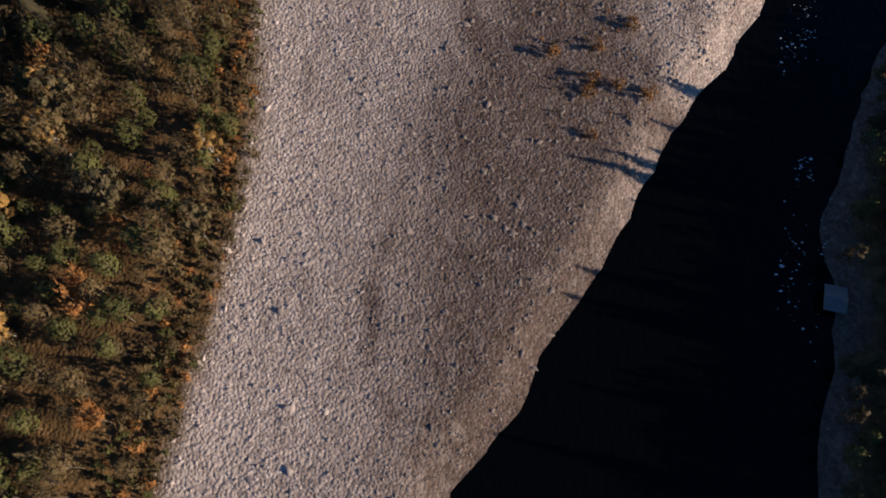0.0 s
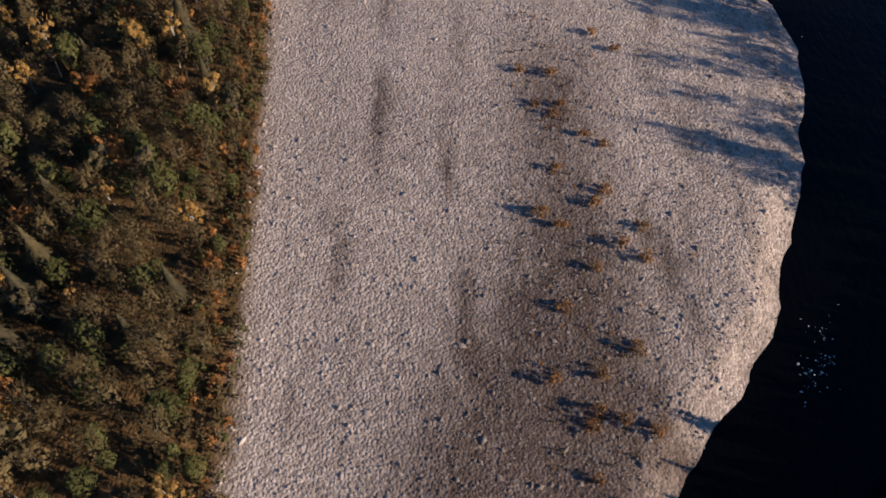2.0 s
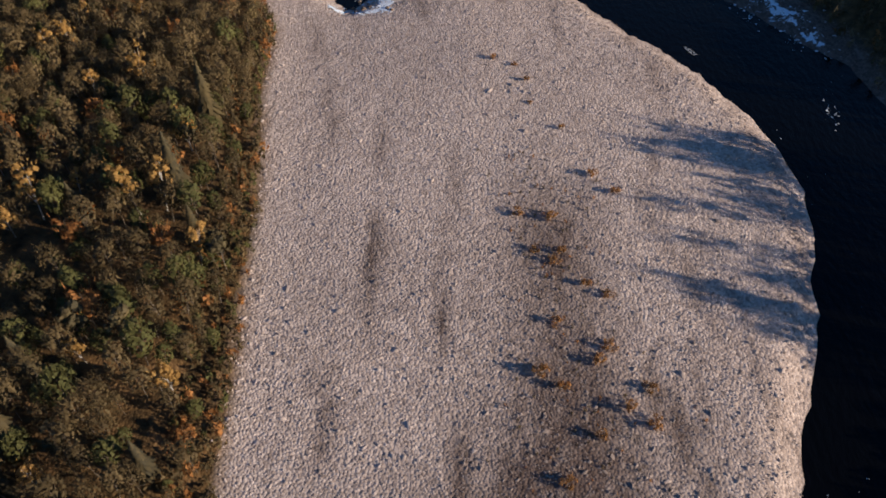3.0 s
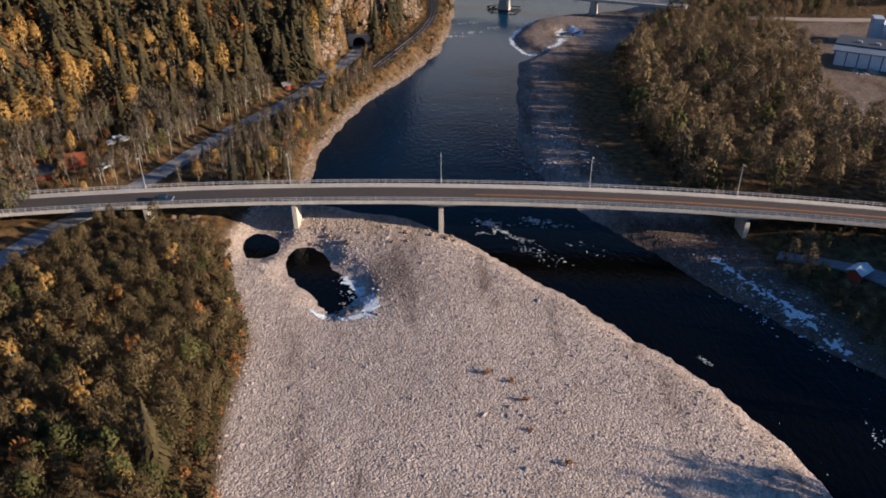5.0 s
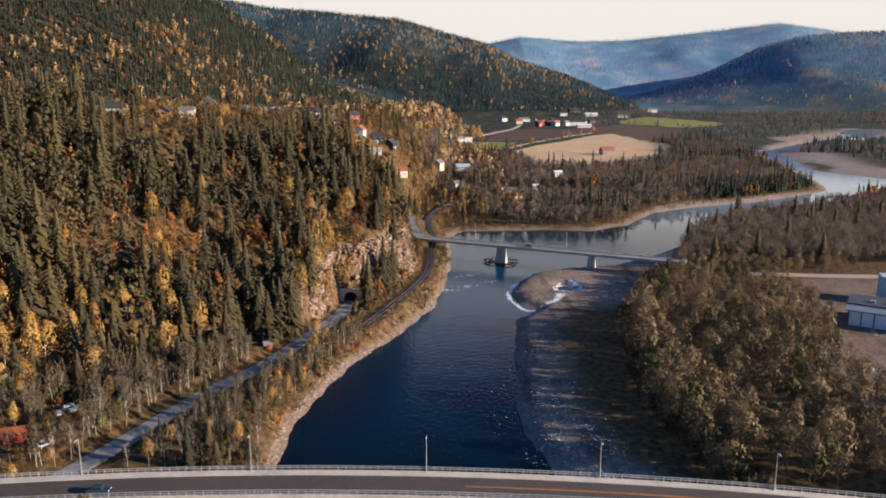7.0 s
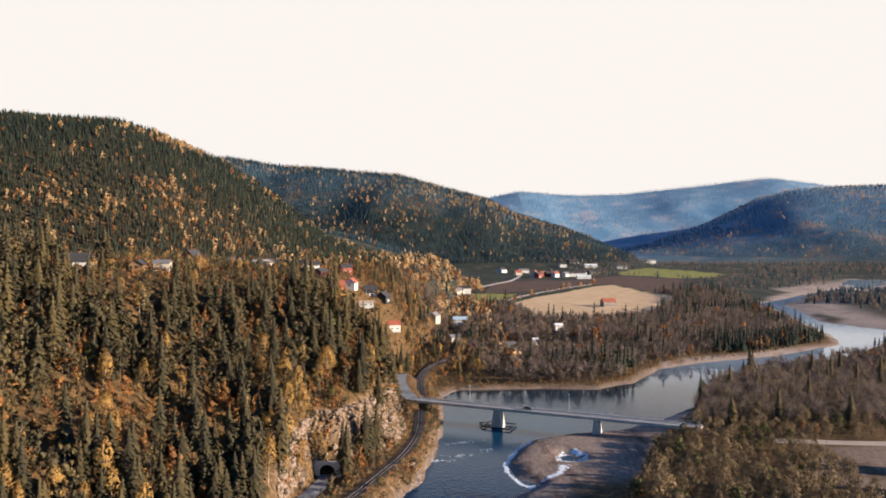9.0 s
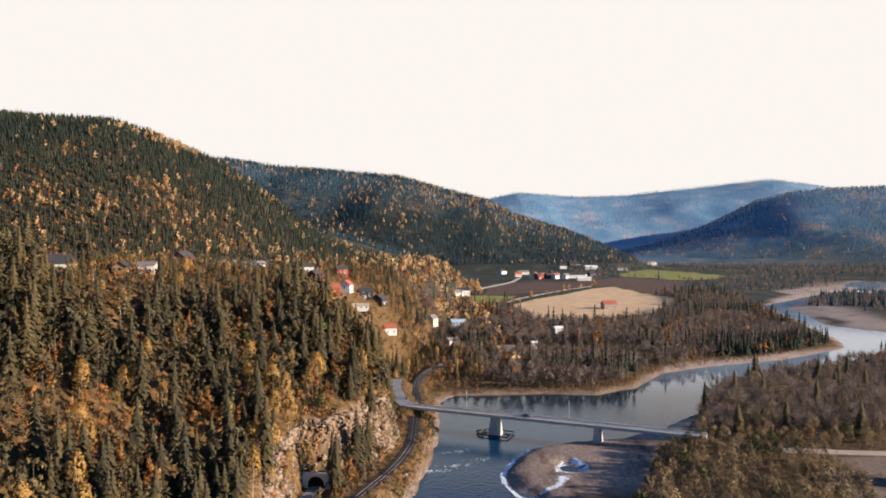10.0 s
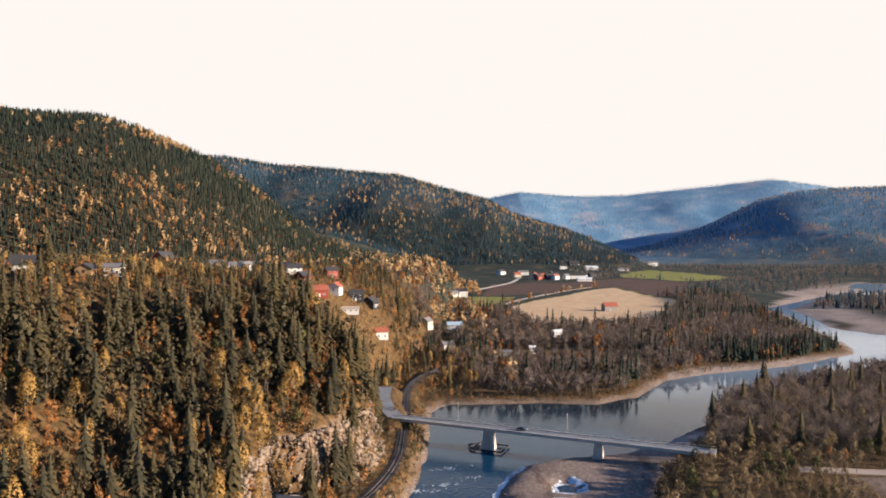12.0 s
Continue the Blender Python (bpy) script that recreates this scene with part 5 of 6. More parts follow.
tagged(part("junction_road", bm, M["road"]), "pale grey road running off the second bridge", "road", kind="structure")

# ---- stones of the gravel bars ----
def stone_field(name, label, rng, x, y, size, tint, material, block=False):
    """Loose flattened stones, each a bent eight-sided lump."""
    n = len(x)
    z = height(x, y)
    base = np.array([(1, 0, 0), (0, 1, 0), (-1, 0, 0), (0, -1, 0), (0, 0, 1)], float)
    faces = np.array([(0, 1, 4), (1, 2, 4), (2, 3, 4), (3, 0, 4)])
    if block:
        base = np.array([(a, b, c) for c in (-1, 1) for a, b in ((-1, -1), (1, -1), (1, 1), (-1, 1))], float) * (1.5, 1.0, 0.75)
        faces = np.array([(0, 2, 1), (0, 3, 2), (4, 5, 6), (4, 6, 7), (0, 1, 5), (0, 5, 4), (1, 2, 6), (1, 6, 5), (2, 3, 7), (2, 7, 6), (3, 0, 4), (3, 4, 7)])
    k = len(base)
    v = base[None] * rng.uniform(0.6, 1.3, (n, k, 1)) * size[:, None, None] * ((1, 0.8, 1) if block else (1, 0.62, 0.42))
    a = rng.uniform(0, 6.283, n)[:, None]
    v = np.stack([v[..., 0] * np.cos(a) - v[..., 1] * np.sin(a), v[..., 0] * np.sin(a) + v[..., 1] * np.cos(a), v[..., 2]], -1)
    v[..., 2] += rng.normal(size=(n, k)) * 0.12 * size[:, None]
    v += np.stack([x, y, z - size * (0.0 if block else 0.08)], -1)[:, None]
    f = faces[None] + (np.arange(n) * k)[:, None, None]
    ob = new(name, raw_mesh(name, v.reshape(-1, 3), f.reshape(-1, 3), [material], tint=np.repeat(tint, k)))
    return tagged(ob, label, "gravel", kind="stuff")


M["stone"] = foliage("bar_stones", (0.16, 0.125, 0.106), (0.72, 0.585, 0.50), 0.85, 0.0)
rng = np.random.default_rng(300)
x, y = rng.uniform(-50, 62, 220000), rng.uniform(-232, 8, 220000)
d = shore(x, y)
keep = inside(x, y, [(-60, -430)] + WEST[:20] + [(-60, 8)]) & (d > 0.1) & (x > treeline(y) + 0.5 * rng.normal(size=len(x)))
x, y = x[keep][:58000], y[keep][:58000]
big = step(-45, 0, y)
size = (rng.gamma(1.6, 0.075, len(x)) + 0.08) * (1 + 0.7 * big)
stone_field("bar_stones", "pale rounded river stones covering the gravel bar", rng, x, y, np.minimum(size, 0.85), np.clip(rng.uniform(0.3, 0.75, len(x)) - 0.7 * stain_and_shade(x, y) + 0.2 * step(6, 1, x - treeline(y)), 0, 1), M["stone"])
x, y = rng.uniform(20, 120, 60000), rng.uniform(-225, 225, 60000)
keep = (shore(x, y) > 0.1) & (x < east_edge(y) + 1) & (shore(x, y) < 18)
x, y = x[keep][:10000], y[keep][:10000]
stone_field("east_bar_stones", "grey stones of the east bank bars", rng, x, y, rng.gamma(2.2, 0.075, len(x)) + 0.08, np.clip(rng.uniform(0.05, 0.65, len(x)) - 0.5 * stain_and_shade(x, y), 0, 1), M["stone"])
# rip-rap along the west shore below the railway
t = rng.uniform(0, 1, 8000)
k = rng.integers(20, 29, 8000)
west = np.array(WEST, float)
x, y = west[k, 0] * (1 - t) + west[k + 1, 0] * t, west[k, 1] * (1 - t) + west[k + 1, 1] * t
x = x - rng.uniform(-0.8, 2.0, 8000) * np.where(rng.uniform(size=8000) < 0.5, 1, 0.5)
keep = shore(x, y) > -0.3
stone_field("shore_rocks", "pale angular rocks along the river shore", rng, x[keep], y[keep], rng.gamma(2.0, 0.11, keep.sum()) + 0.1, rng.uniform(0.0, 0.45, keep.sum()), M["stone"])
# broken rock of the cliff above the railway
x, y = rng.uniform(-75, -4, 40000), rng.uniform(112, 232, 40000)
sl = np.hypot(height(x + 1, y) - height(x - 1, y), height(x, y + 1) - height(x, y - 1)) / 2
keep = (sl > 0.85 - 0.5 * (fractal(x, y, 14, 61) > 0.15)) & (line_distance(x, y, RAIL) > 4.5) & (line_distance(x, y, ROAD) > 5) & (fractal(x, y, 20, 62) > -0.12) & (x > -52) & (height(x, y) < 25)
x, y = x[keep][:3200], y[keep][:3200]
stone_field("cliff_rocks", "broken tan and grey rock face with ledges", rng, x, y, rng.gamma(1.8, 0.13, len(x)) + 0.15, np.clip(0.35 + 0.5 * fractal(x, y, 9, 63) + rng.uniform(-0.3, 0.35, len(x)), 0, 1), M["rock"], True)

rng, x, y = grid_points(114, -56, -4, 118, 232, 2.4)
keep = (line_distance(x, y, RAIL) > 4.2) & (line_distance(x, y, ROAD) > 5.5) & (fractal(x, y, 9, 88) > -0.1) & (height(x, y) > 5.5) & (height(x, y) < 42)
plant("scrub of the cliff ledges", BUSH, rng, x[keep], y[keep], ["alder", "orange", "olive", "pine"], [0.55, 0.2, 0.1, 0.15], (0.2, 0.55), None, 0, 0.3)

# ---- shrubs on the gravel bar ----
SHRUBS = [(8, -62), (12, -64), (14, -69), (14, -76), (19, -83), (23, -95), (26, -99), (10, -104), (15, -105), (12, -112), (16, -112), (15, -114), (19, -118), (22, -120),
          (14, -125), (21, -129), (19, -131), (11, -133), (14, -135), (25, -135), (22, -138), (25, -140), (18, -142), (13, -148), (11, -158), (17, -157), (16, -162), (15, -164), (15, -170), (22, -154), (19, -163), (23, -164)]
rng = np.random.default_rng(310)
KINDS["shrub"] = ("shrub", "bark", "shrub", "small rusty brown shrub growing among river stones", "shrub")
M["shrub"] = foliage("rusty_shrub_leaves", (0.09, 0.05, 0.02), (0.42, 0.21, 0.08))
LOW_SHRUB = [crowned(s, 1.35, 260, 0.15, 1.15, 0.0, 14, 3, 4, bare=110, trunk=0.04, twig=0.4) for s in (91, 92)]
for i, (sx, sy) in enumerate(SHRUBS):
    k = rng.uniform(0.75, 1.15) * (0.7 if sy > -85 else 1.0)
    single("shrub", LOW_SHRUB[i % 2], i, sx, sy, float(height(sx, sy)), k, rng.uniform(0.9, 1.3), rng.uniform(0, 6.28), "shrubs on the gravel bar")

# low tufts and driftwood-coloured scrub between the shrubs
tx, ty = rng.normal(0, 4.6, 260), rng.uniform(-172, -88, 260)
tx = tx + np.interp(ty, [-172, -130, -100, -88], [15, 17, 15, 14])
plant("tufts among the river stones", BUSH, rng, tx, ty, ["alder", "orange"], [0.7, 0.3], (0.04, 0.10))

# ---- boulders ----
def boulder(seed, r):
    bm = bmesh.new()
    bmesh.ops.create_icosphere(bm, subdivisions=2, radius=r)
    for v in bm.verts:
        v.co *= 1 + 0.28 * noise.noise(v.co / r * 1.3 + Vector((seed * 7.1, seed, 0)))
        v.co.z *= 0.65
    return bm


lumps = [boulder(i, 1.0) for i in range(4)]
meshes = []
for i, bm in enumerate(lumps):
    me = bpy.data.meshes.new("boulder")
    bm.to_mesh(me), bm.free()
    me.materials.append(M["rock"])
    meshes.append(me)
for i in range(60):
    if i < 22:
        bx, by, r = rng.uniform(-64, -54), rng.uniform(-13, -6), rng.uniform(0.3, 1.0)
    elif i < 44:
        bx, by, r = rng.uniform(-30, 4), rng.uniform(-16, -7), rng.uniform(0.3, 0.75)
    else:
        bx, by, r = rng.uniform(-26, -12), rng.uniform(-44, -36), rng.uniform(0.3, 0.6)
    ob = new("boulder", meshes[i % 4])
    ob.matrix_basis = Matrix.LocRotScale((bx, by, float(height(bx, by)) + 0.15 * r), Euler((0, 0, rng.uniform(0, 6))), (r, r * rng.uniform(0.7, 1.2), r))
    tagged(ob, "pale grey boulder lying on the gravel", "boulder", "boulders by the bridge")

# ---- ice and foam ----
def patch(name, label, category, pts, grow=0.0, seed=0, z=0.05, ragged=0.9, hole=None):
    """A thin ragged sheet within an outline, broken by gaps."""
    p = np.array(pts, float)
    lo, hi = p.min(0) - 1, p.max(0) + 1
    a, b = np.meshgrid(np.arange(lo[0], hi[0], 0.2), np.arange(lo[1], hi[1], 0.2))
    d = outside_distance(a, b, [tuple(q) for q in pts]) + ragged * fractal(a, b, 2.2, seed) + 0.9 * ragged * vnoise(a, b, 0.55, seed + 3)
    if hole:
        d = np.maximum(d, -(outside_distance(a, b, hole) + 0.4 * vnoise(a, b, 1.1, seed)))
    i = np.arange(a.size).reshape(a.shape)
    q = np.stack([i[:-1, :-1], i[:-1, 1:], i[1:, 1:], i[1:, :-1]], -1).reshape(-1, 4)
    q = q[d.ravel()[q].mean(1) < grow]
    if not len(q):
        return
    zz = np.maximum(height(a, b), 0) + z + 0.05 * vnoise(a, b, 0.9, seed)
    me = raw_mesh(name, np.stack([a, b, zz], -1).reshape(-1, 3), q, [M["ice"]], smooth=True)
    tagged(new(name, me), label, category, kind="stuff")


def band(line, w0, w1=None):
    w1 = w1 or w0
    left, right = [], []
    for i, (ax, ay) in enumerate(line):
        bx, by = line[min(i + 1, len(line) - 1)]
        cx2, cy2 = line[max(i - 1, 0)]
        t = Vector((bx - cx2, by - cy2)).normalized()
        w = w0 + (w1 - w0) * i / (len(line) - 1)
        left.append((ax - t.y * w / 2, ay + t.x * w / 2)), right.append((ax + t.y * w / 2, ay - t.x * w / 2))
    return left + right[::-1]


M["foam"] = mat("white_water_foam", (0.58, 0.63, 0.66), 0.6, (0.26, 0.30, 0.33), 2.5, 0.4, 8)
ICE, FOAM = "bluish white shelf ice along the shore", "white water breaking over stones"
patch("pool_ice", ICE, "ice", band([(-21, -27), (-17, -32), (-14.5, -37), (-13.5, -42)], 2.0, 2.4), seed=1, ragged=0.7)
patch("pool_ice", ICE, "ice", band([(-26, -41), (-22, -43), (-17, -44), (-13.5, -42)], 1.6, 2.4), seed=2, ragged=1.2)
patch("island_ice", ICE, "ice", band([(37, 139), (33, 147), (30.5, 157), (30.5, 166), (34, 178), (38, 188), (44, 198)], 1.4, 2.2), seed=3, ragged=0.6)
patch("island_ice", ICE, "ice", [(50, 166), (56, 164.5), (62, 167), (63.5, 175), (60, 182), (54, 181), (51, 175)], seed=4, ragged=0.8, hole=EYE_POOL)
patch("island_ice", ICE, "ice", band([(38, 141), (44, 146), (49, 151), (52, 160)], 1.2, 3.0), seed=5, ragged=1.2)
for i, line in enumerate(([(59, -22), (64, -32), (69, -41), (74, -54)],)):
    patch("channel_ice", ICE, "ice", band(line, 1.1, 0.8), seed=6 + i, ragged=1.5)
def flecks(name, label, category, spots, material, seed):
    """Torn little scraps of foam or ice, strewn round the spots (x, y, reach, count, along, across)."""
    r = np.random.default_rng(seed)
    verts = []
    for px, py, reach, count, dx, dy in spots:
        a, b = r.normal(0, reach, count), r.normal(0, reach * 0.35, count)
        k = math.hypot(dx, dy)
        qx, qy = px + (a * dx - b * dy) / k, py + (a * dy + b * dx) / k
        ok = vnoise(qx, qy, 0.9, seed) + 0.6 * vnoise(qx, qy, 2.6, seed + 1) > -0.1
        qx, qy = qx[ok], qy[ok]
        n = len(qx)
        turn, size = r.uniform(0, 6.28, n), (r.gamma(1.6, 0.085, n) + 0.035) * (0.55 if py < -50 else 1.0)
        z = np.maximum(height(qx, qy), 0) + 0.05
        ring = []
        for c in range(5):
            w = turn + c * 1.2566
            q = size * r.uniform(0.5, 1.3, n)
            ring.append(np.stack([qx + np.cos(w) * q, qy + np.sin(w) * q * 0.7, z + r.uniform(0, 0.06, n)], -1))
        verts.append(np.stack([*ring, np.stack([qx, qy, z + size * 0.3], -1)], 1).reshape(-1, 3))
    v = np.concatenate(verts)
    f = np.array([(c, (c + 1) % 5, 5) for c in range(5)])[None] + (np.arange(len(v) // 6) * 6)[:, None, None]
    tagged(new(name, raw_mesh(name, v, f.reshape(-1, 3), [material])), label, category, kind="stuff")


# rapids under the road bridge, riffles by the east shore, at the far bridge and downstream
flecks("river_foam", FOAM, "foam", ((12, -3, 2.2, 520, 1, -0.4), (14, -7, 1.2, 130, 1, -0.4), (23, -2, 2.4, 300, 1, -0.2), (28, -4, 1.4, 90, 1, -0.2), (18, -11, 1.6, 120, 1, -0.5), (22, -17, 4.5, 150, 1, -1), (10, -8, 1.0, 60, 1, 0), (30, -12, 5, 70, 1, -1),
                                    (48, -56, 0.9, 90, 0.6, -1), (45, -154, 3.2, 140, 0.5, 1), (41.5, -175, 1.6, 130, 0.4, 1), (38.5, -188, 4.0, 120, 0.3, 1), (70, -74, 3.0, 90, 0.3, 1), (55, -95, 14, 60, 0.2, 1)), M["foam"], 60)
flecks("river_foam", "white riffle below the second bridge", "foam", ((6, 172, 3.0, 500, 1, 0.3), (13, 178, 3.0, 320, 1, 0.2), (14, 196, 4.0, 200, 1, 0.3), (24, 186, 4.0, 120, 1, 0)), M["foam"], 61)
flecks("ice_scraps", "torn scraps of bluish shelf ice", "ice", ((-17, -34, 5, 260, 0.5, -1), (-20, -43, 3.5, 220, 1, -0.2), (65, -36, 9, 700, 0.5, -1), (71, -48, 5, 300, 0.5, -1), (31, 34, 10, 420, 0.25, 1), (41, 30, 9, 420, 0.4, -1), (36, 52, 7, 220, 0.2, 1), (26, 60, 16, 200, 0.05, 1)), M["ice"], 62)

# ---- buildings ----
def paint(name, c, rough=0.7):
    return mat(name, c, rough, tuple(k * 0.8 for k in c), 1.2)


WALLS = dict(white=paint("white_paint", (0.62, 0.60, 0.57)), maroon=paint("dark_red_paint", (0.16, 0.035, 0.03)), timber=paint("honey_timber", (0.42, 0.25, 0.13)), cream=paint("cream_paint", (0.55, 0.48, 0.38)),
             red=paint("red_paint", (0.30, 0.055, 0.035)), dark=paint("black_stained_wood", (0.035, 0.033, 0.035)), grey=paint("grey_boards", (0.30, 0.29, 0.28)), greywood=paint("weathered_boards", (0.26, 0.22, 0.19)))
ROOFS = dict(dark=paint("dark_roof_tiles", (0.05, 0.048, 0.05)), grey=paint("grey_roof_tiles", (0.18, 0.17, 0.17)), red=paint("red_roof_tiles", (0.33, 0.10, 0.06)), tan=paint("tan_roofing", (0.45, 0.36, 0.28)), blue=paint("pale_blue_sheet_roof", (0.35, 0.48, 0.58)),
             white=paint("white_sheet_roof", (0.66, 0.70, 0.74)), orange=paint("orange_roof_tiles", (0.24, 0.07, 0.03)))
M["glass"] = mat("dark_window_glass", (0.02, 0.025, 0.03), 0.12, (0.03, 0.035, 0.04), 1)
M["trim"] = paint("white_trim", (0.72, 0.71, 0.69))


def house(x, y, w, d, h, rise, turn, wall, roof, label):
    """A gabled building: walls, overhanging roof slabs, windows with frames, a door and a chimney."""
    root = tagged(new("house" if w * d > 34 else "shed"), label, "house" if w * d > 34 else "shed")
    root.matrix_basis = pose(x, y, float(height(x, y)) - 0.3, 0, 0, turn)
    bm = bmesh.new()
    pts = [(-w / 2, -d / 2), (w / 2, -d / 2), (w / 2, d / 2), (-w / 2, d / 2)]
    low, top = [bm.verts.new((*p, -1.0)) for p in pts], [bm.verts.new((*p, h)) for p in pts]
    ga, gb = bm.verts.new((-w / 2, 0, h + rise - 0.12)), bm.verts.new((w / 2, 0, h + rise - 0.12))
    bm.faces.new((low[0], low[1], top[1], top[0])), bm.faces.new((low[2], low[3], top[3], top[2]))
    bm.faces.new((low[1], low[2], top[2], gb, top[1])), bm.faces.new((low[3], low[0], top[0], ga, top[3]))
    bm.faces.new((top[0], top[1], gb, ga)), bm.faces.new((top[2], top[3], ga, gb))
    bmesh.ops.recalc_face_normals(bm, faces=bm.faces)
    part("wall", bm, WALLS[wall], root)
    e = 0.45
    for s in (-1, 1):
        bm = bmesh.new()
        yo, zo = s * (d / 2 + e), h - e * rise / (d / 2)
        a = [(-w / 2 - e, yo, zo), (w / 2 + e, yo, zo), (w / 2 + e, 0, h + rise), (-w / 2 - e, 0, h + rise)]
        v0, v1 = [bm.verts.new(p) for p in a], [bm.verts.new((p[0], p[1], p[2] + 0.18)) for p in a]
        bm.faces.new(v0[::-1]), bm.faces.new(v1)
        for i in range(4):
            bm.faces.new((v0[i], v0[(i + 1) % 4], v1[(i + 1) % 4], v1[i]))
        bmesh.ops.recalc_face_normals(bm, faces=bm.faces)
        part("roof", bm, ROOFS[roof], root)
    if h > 2.5:
        n = max(1, int(w / 3.2))
        for floor_z in ([1.0] if h < 4.4 else [1.0, 3.4]):
            for s in (-1, 1):
                for i in range(n):
                    cx2 = -w / 2 + w * (i + 0.5) / n
                    win = bmesh.new()
                    box(win, cx2 - 0.6, cx2 + 0.6, s * d / 2 - 0.05, s * d / 2 + 0.05, floor_z, floor_z + 1.2)
                    fr = part("window", win, M["trim"], root)
                    win = bmesh.new()
                    box(win, cx2 - 0.47, cx2 + 0.47, s * d / 2 - 0.07, s * d / 2 + 0.07, floor_z + 0.13, floor_z + 1.07)
                    part("pane", win, M["glass"], fr)
        for s in (-1, 1):
            win = bmesh.new()
            box(win, s * w / 2 - 0.06, s * w / 2 + 0.06, -0.5, 0.5, h * 0.5, h * 0.5 + 1.1)
            part("window", win, M["glass"], root)
        bm = bmesh.new()
        box(bm, -w / 2 + w * 0.4, -w / 2 + w * 0.4 + 0.9, -d / 2 - 0.05, -d / 2 + 0.02, 0, 2.0)
        part("door", bm, M["trim"], root)
    if w * d > 50 and h > 4:
        bm = bmesh.new()
        box(bm, w * 0.15, w * 0.15 + 0.7, -0.35, 0.35, h + rise - 0.5, h + rise + 0.8)
        part("chimney", bm, ROOFS["red"], root)
    return root


for spec in HOUSES:
    house(*spec)

# ---- works hall on the east side ----
hall = tagged(new("works_hall"), "long low industrial hall with white wall panels and a dark roof", "factory")
hall.matrix_basis = pose(143, 108.4, float(height(150, 108)) - 0.2, 0, 0, -32)
bm = bmesh.new()
box(bm, 0, 58, 0.2, 16, -0.5, 6.0)
part("core", bm, paint("blue_grey_cladding", (0.10, 0.13, 0.18)), hall)
for name, z0, z1, y0, y1, m in (("sloping_fascia", 5.3, 7.0, -0.7, 3.2, paint("blue_grey_sheet_metal", (0.24, 0.28, 0.33))), ("roof", 6.9, 7.3, 3.0, 17, paint("dark_sheet_roof", (0.06, 0.07, 0.09)))):
    bm = bmesh.new()
    vs = box(bm, -0.8, 59, y0, y1, z0, z1)
    for v in vs:
        if name == "sloping_fascia" and v.co.y < 0:
            v.co.z = 5.3 + (v.co.z - 5.3) * 0.25
    part(name, bm, m, hall)
bm = bmesh.new()
box(bm, -1.75, 1.75, -0.08, 0.08, 0.2, 5.2, 0.03)
panel = part("panel", bm, paint("bright_white_cladding", (0.86, 0.86, 0.86)), hall)
panel.location = (2.2, 0.05, 0)
for i in range(1, 15):
    ob = new("panel", panel.data)
    ob.parent = hall
    ob.location = (2.2 + i * 3.9, 0.05, 0)
for k in range(9):
    bm = bmesh.new()
    box(bm, 6 + k * 6, 7.6 + k * 6, 7, 8.4, 7.3, 8.0, 0.08)
    part("roof_vent", bm, M["steel"], hall)
plant_house = tagged(new("mixing_plant"), "tall pale blue works building with a slanting roof", "factory")
plant_house.matrix_basis = pose(178, 136, float(height(178, 136)) - 0.2, 0, 0, -20)
white_sheet = paint("pale_sheet_cladding", (0.42, 0.48, 0.55))
for name, x0, x1, y0, y1, z1, drop in (("tower", -8, -4.2, -4, 3, 10.5, 0.0), ("main_block", -4.2, 7, -5, 5, 8.6, 2.6), ("lean_to", -2.5, 5, -9, -5, 5.0, 1.2)):
    bm = bmesh.new()
    vs = box(bm, x0, x1, y0, y1, -0.5, z1, 0.05)
    for v in vs:
        if v.co.z > z1 - 1 and v.co.x > x0 + 1:
            v.co.z -= drop
    part(name, bm, white_sheet, plant_house)
# dark slab on the wall stands for the shade inside an open gate
bm = bmesh.new()
box(bm, -1.2, 3.6, -9.1, -8.9, 0.3, 3.2)
part("gate", bm, M["glass"], plant_house, "dark slab painted as the shade inside an open loading gate")
rng = np.random.default_rng(330)
sx, sy = np.concatenate([rng.normal(134, 6, 320), rng.normal(150, 3, 40)]), np.concatenate([rng.normal(46, 9, 320), rng.normal(98, 2, 40)])
stone_field("rubble_heaps", "heaps of pale rubble in the works yard", rng, sx, sy, rng.gamma(2, 0.4, 360) + 0.25, rng.uniform(0.0, 0.7, 360), M["stone"])
bm, _ = ribbon([(138, 180), (168, 176), (196, 174), (260, 170)], 6, lambda a, b: float(height(a, b)), 0.25)
tagged(part("dirt_road", bm, paint("pale_dirt", (0.42, 0.34, 0.28))), "pale dirt road behind the works", "road", kind="structure")
bm, _ = ribbon([(74, -22), (84, -30), (96, -44), (112, -60)], 4.5, lambda a, b: float(height(a, b)), 0.25)
tagged(part("yard_road", bm, M["road"]), "grey lane on the east bank", "road", kind="structure")

for line, w, what in (([(58, 735), (75, 785), (112, 876), (184, 1012), (240, 1100)], 5, "pale farm track along the stubble field"), ([(48, 1000), (80, 1090), (122, 1209), (150, 1353)], 7, "pale country road to the far village")):
    bm, _ = ribbon(line, w, lambda a, b: float(height(a, b)), 0.3, 12)
    tagged(part("farm_road", bm, paint("pale_gravel_road", (0.46, 0.40, 0.36))), what, "road", kind="structure")
rng = np.random.default_rng(340)
tx = rng.uniform(0, 1, 46)
plant("field edge trees", FAR, rng, np.interp(tx, [0, 0.3, 0.6, 1], [84, 120, 190, 250]) + rng.normal(0, 3, 46), np.interp(tx, [0, 0.3, 0.6, 1], [785, 870, 1000, 1105]) + rng.normal(0, 4, 46), ["dusky", "orange", "pale_birch"], [0.6, 0.25, 0.15], (0.4, 0.8))

